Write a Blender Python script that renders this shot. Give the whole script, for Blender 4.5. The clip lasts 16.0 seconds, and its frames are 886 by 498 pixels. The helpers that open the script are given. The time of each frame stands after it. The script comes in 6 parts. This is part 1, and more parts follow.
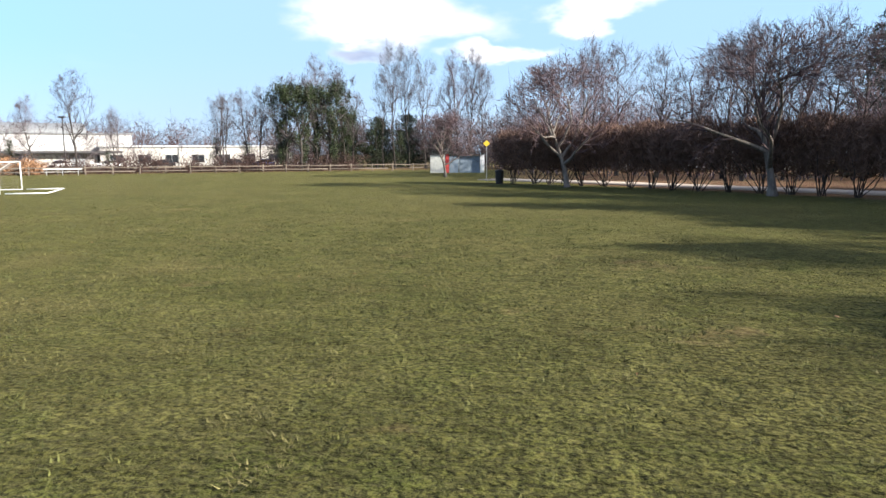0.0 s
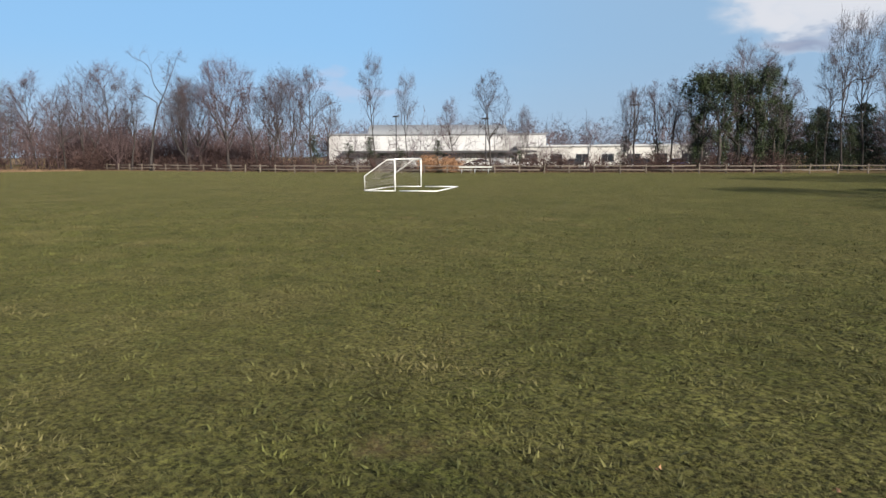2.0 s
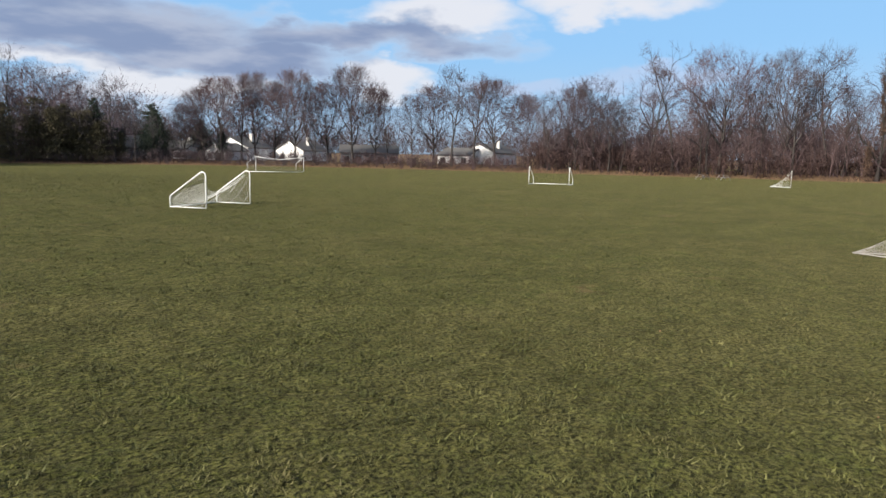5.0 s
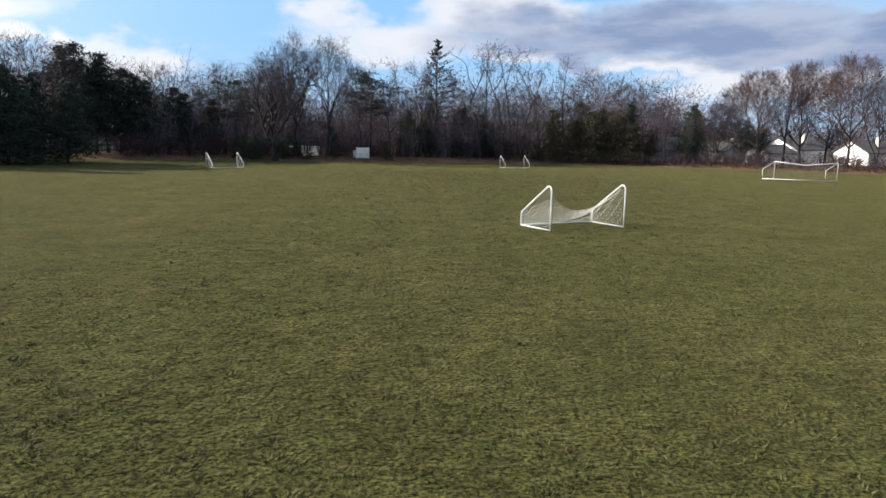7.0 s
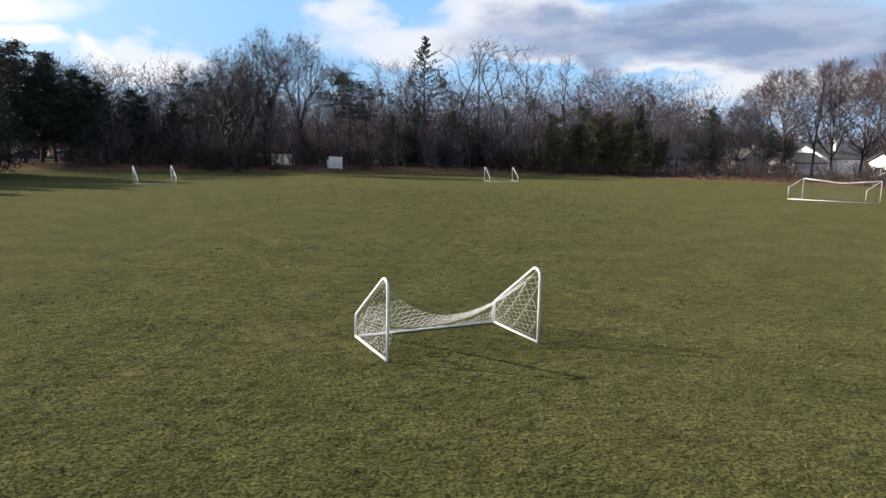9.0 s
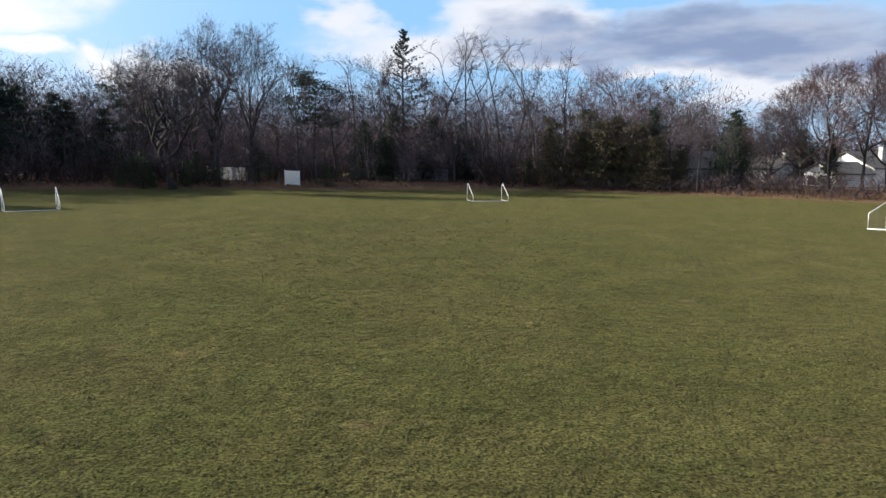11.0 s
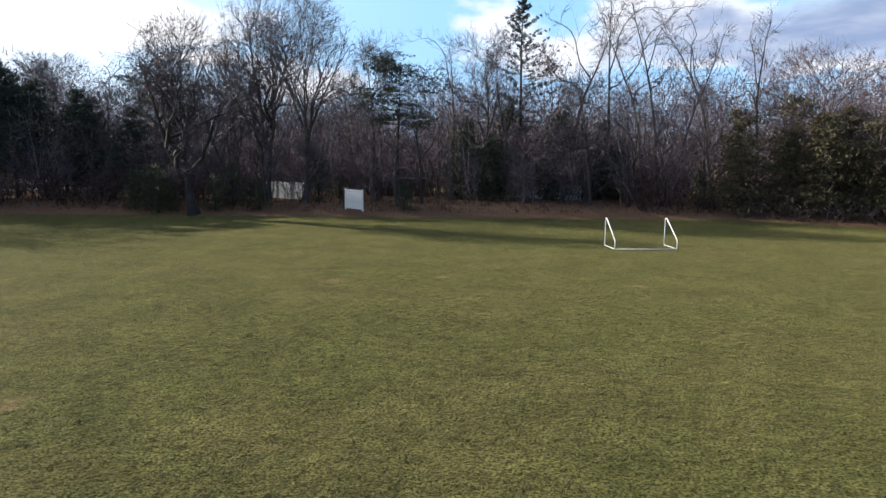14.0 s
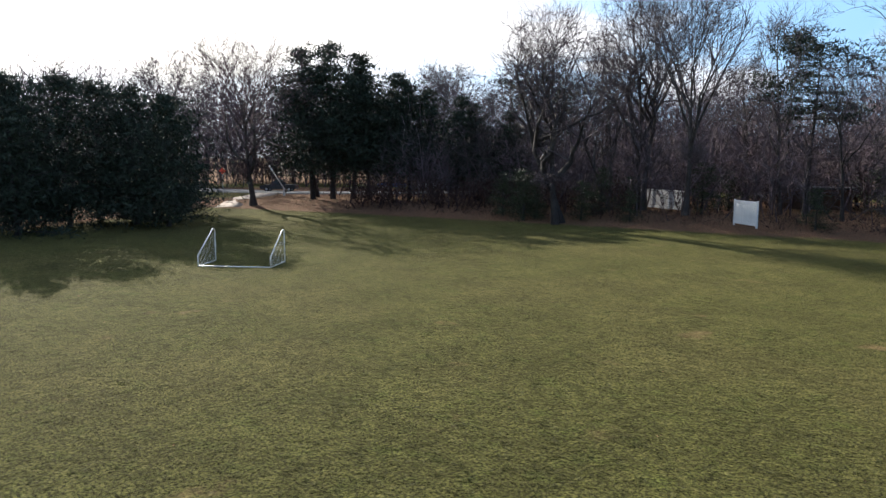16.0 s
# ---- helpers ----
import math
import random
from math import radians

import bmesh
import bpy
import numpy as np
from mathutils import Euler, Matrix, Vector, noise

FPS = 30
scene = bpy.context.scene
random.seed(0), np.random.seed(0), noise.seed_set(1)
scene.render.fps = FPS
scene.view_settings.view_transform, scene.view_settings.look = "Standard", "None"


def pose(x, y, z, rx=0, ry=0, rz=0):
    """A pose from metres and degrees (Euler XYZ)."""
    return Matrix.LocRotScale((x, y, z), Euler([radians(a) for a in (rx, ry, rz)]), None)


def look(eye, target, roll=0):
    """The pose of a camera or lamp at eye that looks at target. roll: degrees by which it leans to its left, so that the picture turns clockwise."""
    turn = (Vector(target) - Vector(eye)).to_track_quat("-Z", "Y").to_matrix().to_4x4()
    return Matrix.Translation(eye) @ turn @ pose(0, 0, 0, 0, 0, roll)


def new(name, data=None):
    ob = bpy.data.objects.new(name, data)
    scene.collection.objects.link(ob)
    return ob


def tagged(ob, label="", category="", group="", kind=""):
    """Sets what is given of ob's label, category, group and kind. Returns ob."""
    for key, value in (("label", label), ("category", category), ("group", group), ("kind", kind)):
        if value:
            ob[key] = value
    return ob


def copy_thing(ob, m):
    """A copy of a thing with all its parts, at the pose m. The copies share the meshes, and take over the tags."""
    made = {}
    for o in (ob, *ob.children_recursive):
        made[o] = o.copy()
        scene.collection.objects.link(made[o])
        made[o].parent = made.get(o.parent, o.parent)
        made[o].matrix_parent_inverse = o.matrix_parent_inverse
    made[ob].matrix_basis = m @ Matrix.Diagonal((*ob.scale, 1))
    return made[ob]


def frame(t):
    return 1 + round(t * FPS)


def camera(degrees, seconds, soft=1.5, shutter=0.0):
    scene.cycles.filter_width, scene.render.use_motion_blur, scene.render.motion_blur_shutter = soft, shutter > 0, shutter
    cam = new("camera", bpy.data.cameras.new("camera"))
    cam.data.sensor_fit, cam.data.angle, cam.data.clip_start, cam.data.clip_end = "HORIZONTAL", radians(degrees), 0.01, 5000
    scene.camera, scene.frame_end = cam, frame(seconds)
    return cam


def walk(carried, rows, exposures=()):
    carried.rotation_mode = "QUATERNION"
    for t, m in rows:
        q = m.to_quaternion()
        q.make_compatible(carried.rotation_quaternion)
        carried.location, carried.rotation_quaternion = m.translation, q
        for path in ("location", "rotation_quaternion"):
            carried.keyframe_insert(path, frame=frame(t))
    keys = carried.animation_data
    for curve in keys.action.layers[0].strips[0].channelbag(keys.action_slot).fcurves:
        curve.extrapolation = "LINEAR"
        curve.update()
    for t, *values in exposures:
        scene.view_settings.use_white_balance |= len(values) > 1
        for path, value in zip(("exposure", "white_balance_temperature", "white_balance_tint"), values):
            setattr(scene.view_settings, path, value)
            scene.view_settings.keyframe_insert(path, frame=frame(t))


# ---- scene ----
cam = camera(65.0, 16.0)
# seconds, x, y, z, yaw (to the left of +y), pitch, roll
PATH = [
    (0.0, -32.29, 7.84, 2.40, -165.44, -7.78, -0.26),
    (0.5, -32.32, 5.25, 2.26, -154.06, -7.72, -0.26),
    (1.0, -31.44, 4.08, 2.25, -151.59, -7.70, -0.21),
    (1.5, -30.14, 2.04, 2.26, -150.68, -7.72, -0.16),
    (2.0, -28.53, -0.29, 2.18, -132.45, -7.61, -0.23),
    (2.3, -27.20, -1.67, 2.06, -105.84, -7.28, -0.15),
    (2.5, -26.17, -2.70, 2.00, -96.31, -7.25, 0.05),
    (2.7, -25.21, -3.96, 1.97, -91.88, -7.22, 0.19),
    (3.0, -23.70, -5.66, 1.95, -87.06, -7.22, 0.43),
    (3.5, -20.47, -7.98, 1.93, -69.31, -7.33, 0.63),
    (4.0, -16.63, -9.66, 2.00, -53.32, -7.50, 0.77),
    (4.5, -12.57, -10.24, 2.41, -47.03, -7.61, 0.83),
    (5.0, -8.41, -10.10, 2.93, -41.37, -7.75, 1.08),
    (5.2, -7.06, -9.89, 3.10, -38.00, -7.82, 1.07),
    (7.3, 4.43, -3.16, 3.52, 5.57, -8.60, 1.03),
    (7.5, 5.16, -1.95, 3.57, 5.57, -8.59, 1.02),
    (8.0, 6.46, 1.35, 3.67, 5.58, -8.57, 1.04),
    (8.5, 7.45, 5.09, 4.00, 5.61, -8.59, 1.09),
    (9.0, 8.24, 9.30, 4.75, 5.54, -8.52, 1.07),
    (9.2, 8.46, 11.16, 5.07, 5.53, -8.42, 1.04),
    (11.3, 9.66, 30.83, 5.36, 5.77, -7.87, 0.71),
    (11.5, 9.56, 32.92, 5.41, 5.69, -7.82, 0.84),
    (12.0, 9.23, 38.21, 5.52, 5.63, -7.87, 0.90),
    (12.5, 8.85, 43.66, 5.61, 5.58, -7.88, 0.88),
    (13.0, 8.56, 49.37, 5.72, 5.69, -7.91, 0.75),
    (13.5, 8.08, 54.56, 5.92, 11.90, -7.79, 0.57),
    (14.0, 8.01, 57.92, 5.98, 17.49, -7.83, 0.46),
    (14.5, 7.75, 59.82, 5.98, 17.49, -7.91, 0.51),
    (15.0, 7.31, 61.54, 5.99, 17.47, -7.95, 0.42),
    (15.3, 6.62, 62.92, 5.98, 30.25, -7.83, 0.08),
    (15.5, 6.06, 63.92, 5.96, 39.33, -7.82, -0.04),
    (16.0, 4.84, 65.94, 5.84, 48.87, -7.56, 0.02),
]
EXPOSURES = [(0.0, 1.5), (0.5, 1.22), (1.0, 0.9), (1.5, 0.72), (2.4, 0.75), (3.0, 0.55), (4.0, 0.62), (5.0, 0.85), (8.0, 0.98), (12.5, 1.05), (14.5, 1.45), (15.4, 1.65), (16.0, 1.25)]
walk(cam, [(t, pose(x, y, z, 90 + pitch, 0, yaw) @ pose(0, 0, 0, 0, 0, roll)) for t, x, y, z, yaw, pitch, roll in PATH], EXPOSURES)

# ---- sky and sun ----
SUN = Vector((-0.92, 0.125, 0.395)).normalized()
world = bpy.data.worlds.new("winter_sky")
scene.world = world
world.use_nodes = True
wt = world.node_tree
wt.nodes.clear()


def wmath(op, a, b=None, c=None):
    n = wt.nodes.new("ShaderNodeMath")
    n.operation = op
    for i, v in enumerate((a, b, c)):
        if v is None:
            continue
        if isinstance(v, (int, float)):
            n.inputs[i].default_value = v
        else:
            wt.links.new(v, n.inputs[i])
    return n.outputs[0]


def wstep(v, lo, hi, to0=0.0, to1=1.0):
    n = wt.nodes.new("ShaderNodeMapRange")
    n.interpolation_type = "SMOOTHSTEP"
    wt.links.new(v, n.inputs[0])
    for i, q in zip((1, 2, 3, 4), (lo, hi, to0, to1)):
        n.inputs[i].default_value = q
    return n.outputs[0]


def wmix(f, a, b):
    n = wt.nodes.new("ShaderNodeMix")
    n.data_type = "RGBA"
    for i, v in ((0, f), (6, a), (7, b)):
        if isinstance(v, tuple):
            n.inputs[i].default_value = v
        elif isinstance(v, float):
            n.inputs[i].default_value = v
        else:
            wt.links.new(v, n.inputs[i])
    return n.outputs[2]


sky = wt.nodes.new("ShaderNodeTexSky")
sky.sky_type = "NISHITA"
sky.sun_disc = False
sky.sun_elevation = math.asin(SUN.z)
sky.sun_rotation = math.atan2(SUN.x, SUN.y)
sky.air_density, sky.dust_density, sky.ozone_density = 1.0, 0.6, 2.0
coord = wt.nodes.new("ShaderNodeTexCoord").outputs["Generated"]
sep = wt.nodes.new("ShaderNodeSeparateXYZ")
wt.links.new(coord, sep.inputs[0])
dx, dy, dz = sep.outputs
# a layer of cumulus, seen in perspective
flat = wmath("ADD", wmath("MAXIMUM", dz, 0.0), 0.17)
comb = wt.nodes.new("ShaderNodeCombineXYZ")
wt.links.new(wmath("DIVIDE", dx, flat), comb.inputs[0])
wt.links.new(wmath("DIVIDE", dy, flat), comb.inputs[1])
wt.links.new(wmath("MULTIPLY", dz, 6.0), comb.inputs[2])
puff = wt.nodes.new("ShaderNodeTexNoise")
puff.inputs["Scale"].default_value, puff.inputs["Detail"].default_value, puff.inputs["Roughness"].default_value = 1.1, 8.0, 0.56
wt.links.new(comb.outputs[0], puff.inputs["Vector"])
small = wt.nodes.new("ShaderNodeTexNoise")
small.inputs["Scale"].default_value, small.inputs["Detail"].default_value = 2.8, 6.0
wt.links.new(comb.outputs[0], small.inputs["Vector"])


def towards(yaw, elev):
    y, e = radians(yaw), radians(elev)
    v = (-math.sin(y) * math.cos(e), math.cos(y) * math.cos(e), math.sin(e))
    n = wt.nodes.new("ShaderNodeVectorMath")
    n.operation = "DOT_PRODUCT"
    wt.links.new(coord, n.inputs[0])
    n.inputs[1].default_value = v
    return n.outputs["Value"]


# clouds: yaw, elevation, half width, half height, in degrees
WHITE_CLOUDS = [
    (-161.8, 11.1, 7.1, 2.1), (-170.3, 8.2, 3.6, 1.0), (-157.3, 10.8, 2.6, 1.0), (-177.7, 11.4, 4.5, 1.0),
    (-39.9, 10.6, 6.2, 1.6), (-54.1, 11.3, 5.7, 1.0), (-12.4, 6.2, 8.1, 0.8),
    (-18.1, 4.7, 4.0, 2.0), (-36.9, 5.5, 3.3, 1.1), (14.5, 10.0, 2.5, 2.0), (28.5, 5.9, 5.5, 1.4),
    (36.0, 6.8, 2.1, 0.9), (31.8, 6.4, 1.5, 1.0), (7.9, 8.2, 8.1, 2.0), (0.7, 9.9, 7.1, 2.1), (-14.8, 6.4, 8.6, 0.9), (-3.8, 7.4, 5.7, 1.4),
    (-23.8, 5.0, 6.2, 1.0), (73.5, 9.2, 20.0, 3.6), (55.3, 10.4, 15.7, 3.3), (41.0, 9.6, 7.1, 2.1)]
THIN_CLOUDS = [(-123.8, 5.7, 4.3, 0.6), (-82.5, 6.8, 5.7, 0.7), (-58.1, 6.3, 5.7, 0.7), (-81.8, 7.0, 3.0, 0.5), (-90.4, 6.6, 2.4, 0.4), (-47.8, 5.0, 3.3, 0.7), (-54.8, 5.6, 4.3, 0.7)]
GREY_CLOUDS = [
    (-14.6, 8.8, 16.7, 2.2), (-33.7, 8.5, 12.4, 1.4), (-27.1, 6.7, 7.1, 1.6), (-14.2, 8.4, 14.3, 1.9), (-22.2, 7.2, 7.6, 1.4), (-6.4, 6.8, 3.8, 1.4),
    (-89.9, 12.3, 3.6, 0.5), (-159.0, 9.0, 3.8, 0.9), (54.5, 9.3, 4.0, 0.9), (43.7, 11.8, 4.3, 0.7)]


bend = wt.nodes.new("ShaderNodeTexNoise")
bend.inputs["Scale"].default_value, bend.inputs["Detail"].default_value, bend.inputs["Roughness"].default_value = 7.0, 5.0, 0.52
stretch = wt.nodes.new("ShaderNodeMapping")
stretch.inputs["Scale"].default_value = (1.0, 1.0, 2.2)
wt.links.new(coord, stretch.inputs["Vector"])
wt.links.new(stretch.outputs[0], bend.inputs["Vector"])
shift = wt.nodes.new("ShaderNodeVectorMath")
shift.operation = "SUBTRACT"
wt.links.new(bend.outputs["Color"], shift.inputs[0])
shift.inputs[1].default_value = (0.5, 0.5, 0.5)
warped = wt.nodes.new("ShaderNodeVectorMath")
warped.operation = "MULTIPLY_ADD"
wt.links.new(shift.outputs[0], warped.inputs[0])
warped.inputs[1].default_value = (0.26, 0.26, 0.13)
wt.links.new(coord, warped.inputs[2])


def cloud_field(clouds):
    """One inside each cloud's heart, falling through nought at its rim."""
    field = None
    for yaw, elev, wide, high in clouds:
        y, e = radians(yaw), radians(elev)
        ahead = towards(yaw, elev)
        side, up = wt.nodes.new("ShaderNodeVectorMath"), wt.nodes.new("ShaderNodeVectorMath")
        for n, v in ((side, (math.cos(y), math.sin(y), 0)), (up, (math.sin(y) * math.sin(e), -math.cos(y) * math.sin(e), math.cos(e)))):
            n.operation = "DOT_PRODUCT"
            wt.links.new(warped.outputs[0], n.inputs[0])
            n.inputs[1].default_value = v
        a = wmath("POWER", wmath("MULTIPLY", side.outputs["Value"], 57.3 / wide), 2.0)
        b = wmath("POWER", wmath("MULTIPLY", up.outputs["Value"], 57.3 / high), 2.0)
        q = wmath("SUBTRACT", 1.0, wmath("ADD", wmath("ADD", a, b), wmath("MULTIPLY", wmath("LESS_THAN", ahead, 0.0), 9.0)))
        field = q if field is None else wmath("MAXIMUM", field, q)
    return wmath("MAXIMUM", field, -1.2)


ragged = wmath("ADD", wmath("MULTIPLY", wmath("SUBTRACT", puff.outputs[0], 0.5), 1.7), wmath("MULTIPLY", wmath("SUBTRACT", small.outputs[0], 0.5), 0.9))
white, dark = cloud_field(WHITE_CLOUDS), cloud_field(GREY_CLOUDS)
veil = wmath("MULTIPLY", wstep(wmath("ADD", cloud_field(THIN_CLOUDS), ragged), -0.8, 1.0), 0.5)
overhead = wmath("SUBTRACT", wmath("MULTIPLY", wstep(dz, 0.24, 0.45), 0.75), 1.0)
cover = wmath("ADD", wmath("MAXIMUM", wmath("MAXIMUM", white, dark), overhead), ragged)
density = wstep(cover, -0.8, 0.9)
shaded = wstep(wmath("ADD", dark, wmath("MULTIPLY", wmath("SUBTRACT", puff.outputs[0], 0.5), 1.4)), -0.8, 0.8)
glow = wmath("POWER", wmath("MAXIMUM", towards(84, 22), 0.0), 5.0)
shaded = wmath("MULTIPLY", shaded, wstep(small.outputs[0], 0.30, 0.62, 0.62, 1.0))
lit = wmix(shaded, (9.2, 9.3, 9.9, 1), (2.8, 3.5, 5.4, 1))
lit = wmix(wmath("MINIMUM", wmath("MULTIPLY", glow, 1.3), 1.0), lit, (20.0, 19.0, 17.5, 1))
haze = wmix(wstep(dz, 0.16, -0.02, 0.0, 0.75), wmix(0.8, sky.outputs[0], wmix(wstep(dz, 0.22, 0.75), (3.6, 7.1, 11.6, 1), (0.5, 1.5, 4.2, 1))), (5.6, 7.2, 9.0, 1))
haze = wmix(wstep(towards(-170, 4), 0.70, 0.97, 0.0, 0.55), haze, (4.1, 5.5, 7.1, 1))
haze = wmix(wmath("MINIMUM", wmath("MULTIPLY", glow, 1.1), 1.0), haze, (18.0, 18.0, 18.0, 1))
total = wmix(wmath("MULTIPLY", density, 0.92), wmix(veil, haze, (6.6, 7.2, 9.2, 1)), lit)
bg = wt.nodes.new("ShaderNodeBackground")
bg.inputs["Strength"].default_value = 0.05
wt.links.new(total, bg.inputs["Color"])
wt.links.new(bg.outputs[0], wt.nodes.new("ShaderNodeOutputWorld").inputs[0])

sun = new("sun", bpy.data.lights.new("sun", "SUN"))
sun.data.energy, sun.data.angle, sun.data.color = 5.0, radians(0.5), (1.0, 0.93, 0.82)
sun.matrix_world = look(SUN * 300, (0, 0, 0))


# ---- materials ----
def material(name, c1, c2, scale=8.0, rough=0.85, bump=0.3, metal=0.0, stretch=(1, 1, 1), c3=None, scale3=0.6, detail=5.0, bump_scale=None, spread=0.25, per_object=0.0, per_island=0.0):
    """Two colours mixed by a fine noise, a third in broad patches, relief, and a change of value from piece to piece."""
    m = bpy.data.materials.new(name)
    m.use_nodes = True
    t = m.node_tree
    b = t.nodes["Principled BSDF"]
    tc = t.nodes.new("ShaderNodeTexCoord")
    mp = t.nodes.new("ShaderNodeMapping")
    mp.inputs["Scale"].default_value = stretch
    t.links.new(tc.outputs["Object"], mp.inputs["Vector"])
    n = t.nodes.new("ShaderNodeTexNoise")
    n.inputs["Scale"].default_value, n.inputs["Detail"].default_value = scale, detail
    t.links.new(mp.outputs[0], n.inputs["Vector"])
    r = t.nodes.new("ShaderNodeValToRGB")
    r.color_ramp.elements[0].position, r.color_ramp.elements[1].position = 0.5 - spread, 0.5 + spread
    r.color_ramp.elements[0].color, r.color_ramp.elements[1].color = (*c1, 1), (*c2, 1)
    t.links.new(n.outputs[0], r.inputs[0])
    col = r.outputs[0]
    if c3:
        n3 = t.nodes.new("ShaderNodeTexNoise")
        n3.inputs["Scale"].default_value, n3.inputs["Detail"].default_value = scale3, 4.0
        t.links.new(tc.outputs["Object"], n3.inputs["Vector"])
        k = t.nodes.new("ShaderNodeMapRange")
        k.inputs[1].default_value, k.inputs[2].default_value = 0.48, 0.68
        t.links.new(n3.outputs[0], k.inputs[0])
        mx = t.nodes.new("ShaderNodeMix")
        mx.data_type = "RGBA"
        t.links.new(k.outputs[0], mx.inputs[0])
        t.links.new(col, mx.inputs[6])
        mx.inputs[7].default_value = (*c3, 1)
        col = mx.outputs[2]
    for amount, kind, out in ((per_object, "ShaderNodeObjectInfo", "Random"), (per_island, "ShaderNodeNewGeometry", "Random Per Island")):
        if amount:
            hv = t.nodes.new("ShaderNodeHueSaturation")
            oi = t.nodes.new(kind)
            k = t.nodes.new("ShaderNodeMapRange")
            k.inputs[3].default_value, k.inputs[4].default_value = 1 - amount, 1 + amount
            t.links.new(oi.outputs[out], k.inputs[0])
            t.links.new(k.outputs[0], hv.inputs["Value"])
            t.links.new(col, hv.inputs["Color"])
            col = hv.outputs[0]
    t.links.new(col, b.inputs["Base Color"])
    b.inputs["Roughness"].default_value, b.inputs["Metallic"].default_value = rough, metal
    b.inputs["Specular IOR Level"].default_value = 0.3
    if bump:
        bn = n
        if bump_scale:
            bn = t.nodes.new("ShaderNodeTexNoise")
            bn.inputs["Scale"].default_value, bn.inputs["Detail"].default_value = bump_scale, 4.0
            t.links.new(mp.outputs[0], bn.inputs["Vector"])
        bp = t.nodes.new("ShaderNodeBump")
        bp.inputs["Strength"].default_value, bp.inputs["Distance"].default_value = bump, 0.03
        t.links.new(bn.outputs[0], bp.inputs["Height"])
        t.links.new(bp.outputs[0], b.inputs["Normal"])
    return m


BARK = material("bark", (0.018, 0.015, 0.014), (0.058, 0.049, 0.045), 9.0, 0.95, 0.6, stretch=(1, 1, 0.25), c3=(0.085, 0.075, 0.070), scale3=0.5, per_object=0.3)
BARK_PALE = material("pale_bark", (0.085, 0.072, 0.064), (0.22, 0.19, 0.165), 7.0, 0.95, 0.4, stretch=(1, 1, 0.3), per_object=0.2)
TWIG = material("twigs", (0.048, 0.038, 0.042), (0.112, 0.089, 0.098), 2.0, 0.9, 0.0, per_object=0.25)
TWIG_RED = material("red_twigs", (0.056, 0.037, 0.039), (0.122, 0.082, 0.086), 2.0, 0.9, 0.0, per_object=0.2)
TWIG_GREY = material("grey_twigs", (0.048, 0.040, 0.043), (0.108, 0.089, 0.095), 2.0, 0.9, 0.0, per_object=0.2)
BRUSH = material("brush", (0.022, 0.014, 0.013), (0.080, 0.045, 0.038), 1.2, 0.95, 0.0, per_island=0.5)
HAZE = material("fine_twigs", (0.072, 0.055, 0.062), (0.170, 0.129, 0.144), 0.6, 0.95, 0.0, per_island=0.5)
HEDGE = material("hedge_twigs", (0.085, 0.053, 0.043), (0.195, 0.118, 0.090), 1.5, 0.95, 0.0, per_island=0.35)
REED = material("reeds", (0.15, 0.092, 0.055), (0.28, 0.18, 0.11), 1.0, 0.9, 0.0, per_island=0.25)
NEEDLE = material("needles", (0.012, 0.019, 0.013), (0.034, 0.048, 0.028), 1.2, 0.75, 0.0, per_island=0.5)
NEEDLE_BLUE = material("spruce_needles", (0.020, 0.026, 0.022), (0.055, 0.065, 0.052), 1.2, 0.75, 0.0, per_island=0.4)
IVY = material("ivy_leaves", (0.010, 0.018, 0.007), (0.040, 0.056, 0.020), 1.0, 0.6, 0.0, per_island=0.5)
OLIVE = material("olive_leaves", (0.030, 0.027, 0.013), (0.090, 0.074, 0.036), 1.0, 0.8, 0.0, per_island=0.4)
LEAF_DRY = material("dry_leaves", (0.14, 0.065, 0.035), (0.38, 0.22, 0.12), 1.0, 0.9, 0.0, per_island=0.5)
WHITE_TUBE = material("white_tube", (0.68, 0.68, 0.67), (0.82, 0.82, 0.80), 6.0, 0.4, 0.05, c3=(0.60, 0.59, 0.55), scale3=2.0)
NET = material("net_cord", (0.52, 0.52, 0.50), (0.68, 0.68, 0.66), 12.0, 0.9, 0.0)
NET_GREY = material("weathered_net", (0.24, 0.225, 0.205), (0.38, 0.355, 0.33), 12.0, 0.95, 0.0)
ORANGE_TUBE = material("orange_tube", (0.70, 0.075, 0.05), (0.80, 0.12, 0.09), 6.0, 0.45, 0.05, c3=(0.60, 0.12, 0.07), scale3=3.0)
RAIL = material("grey_rail_wood", (0.09, 0.072, 0.058), (0.22, 0.185, 0.15), 14.0, 0.9, 0.4, stretch=(0.3, 0.3, 1), per_object=0.25)
WHITE_WALL = material("white_wall", (0.40, 0.40, 0.40), (0.50, 0.50, 0.50), 3.0, 0.8, 0.05, c3=(0.33, 0.32, 0.31), scale3=0.12)
HOUSE_WHITE = material("white_siding", (0.74, 0.74, 0.74), (0.84, 0.84, 0.84), 3.0, 0.7, 0.05, c3=(0.60, 0.59, 0.57), scale3=0.2)
GREY_WALL = material("grey_siding", (0.24, 0.26, 0.28), (0.33, 0.35, 0.37), 3.0, 0.8, 0.05, c3=(0.22, 0.23, 0.25), scale3=0.2)
TAN_WALL = material("tan_wall", (0.46, 0.44, 0.41), (0.58, 0.56, 0.53), 3.0, 0.85, 0.05, c3=(0.38, 0.36, 0.34), scale3=0.2)
VINYL = material("white_vinyl", (0.56, 0.57, 0.58), (0.72, 0.73, 0.74), 2.0, 0.5, 0.02, c3=(0.62, 0.63, 0.62), scale3=0.8, per_object=0.04)
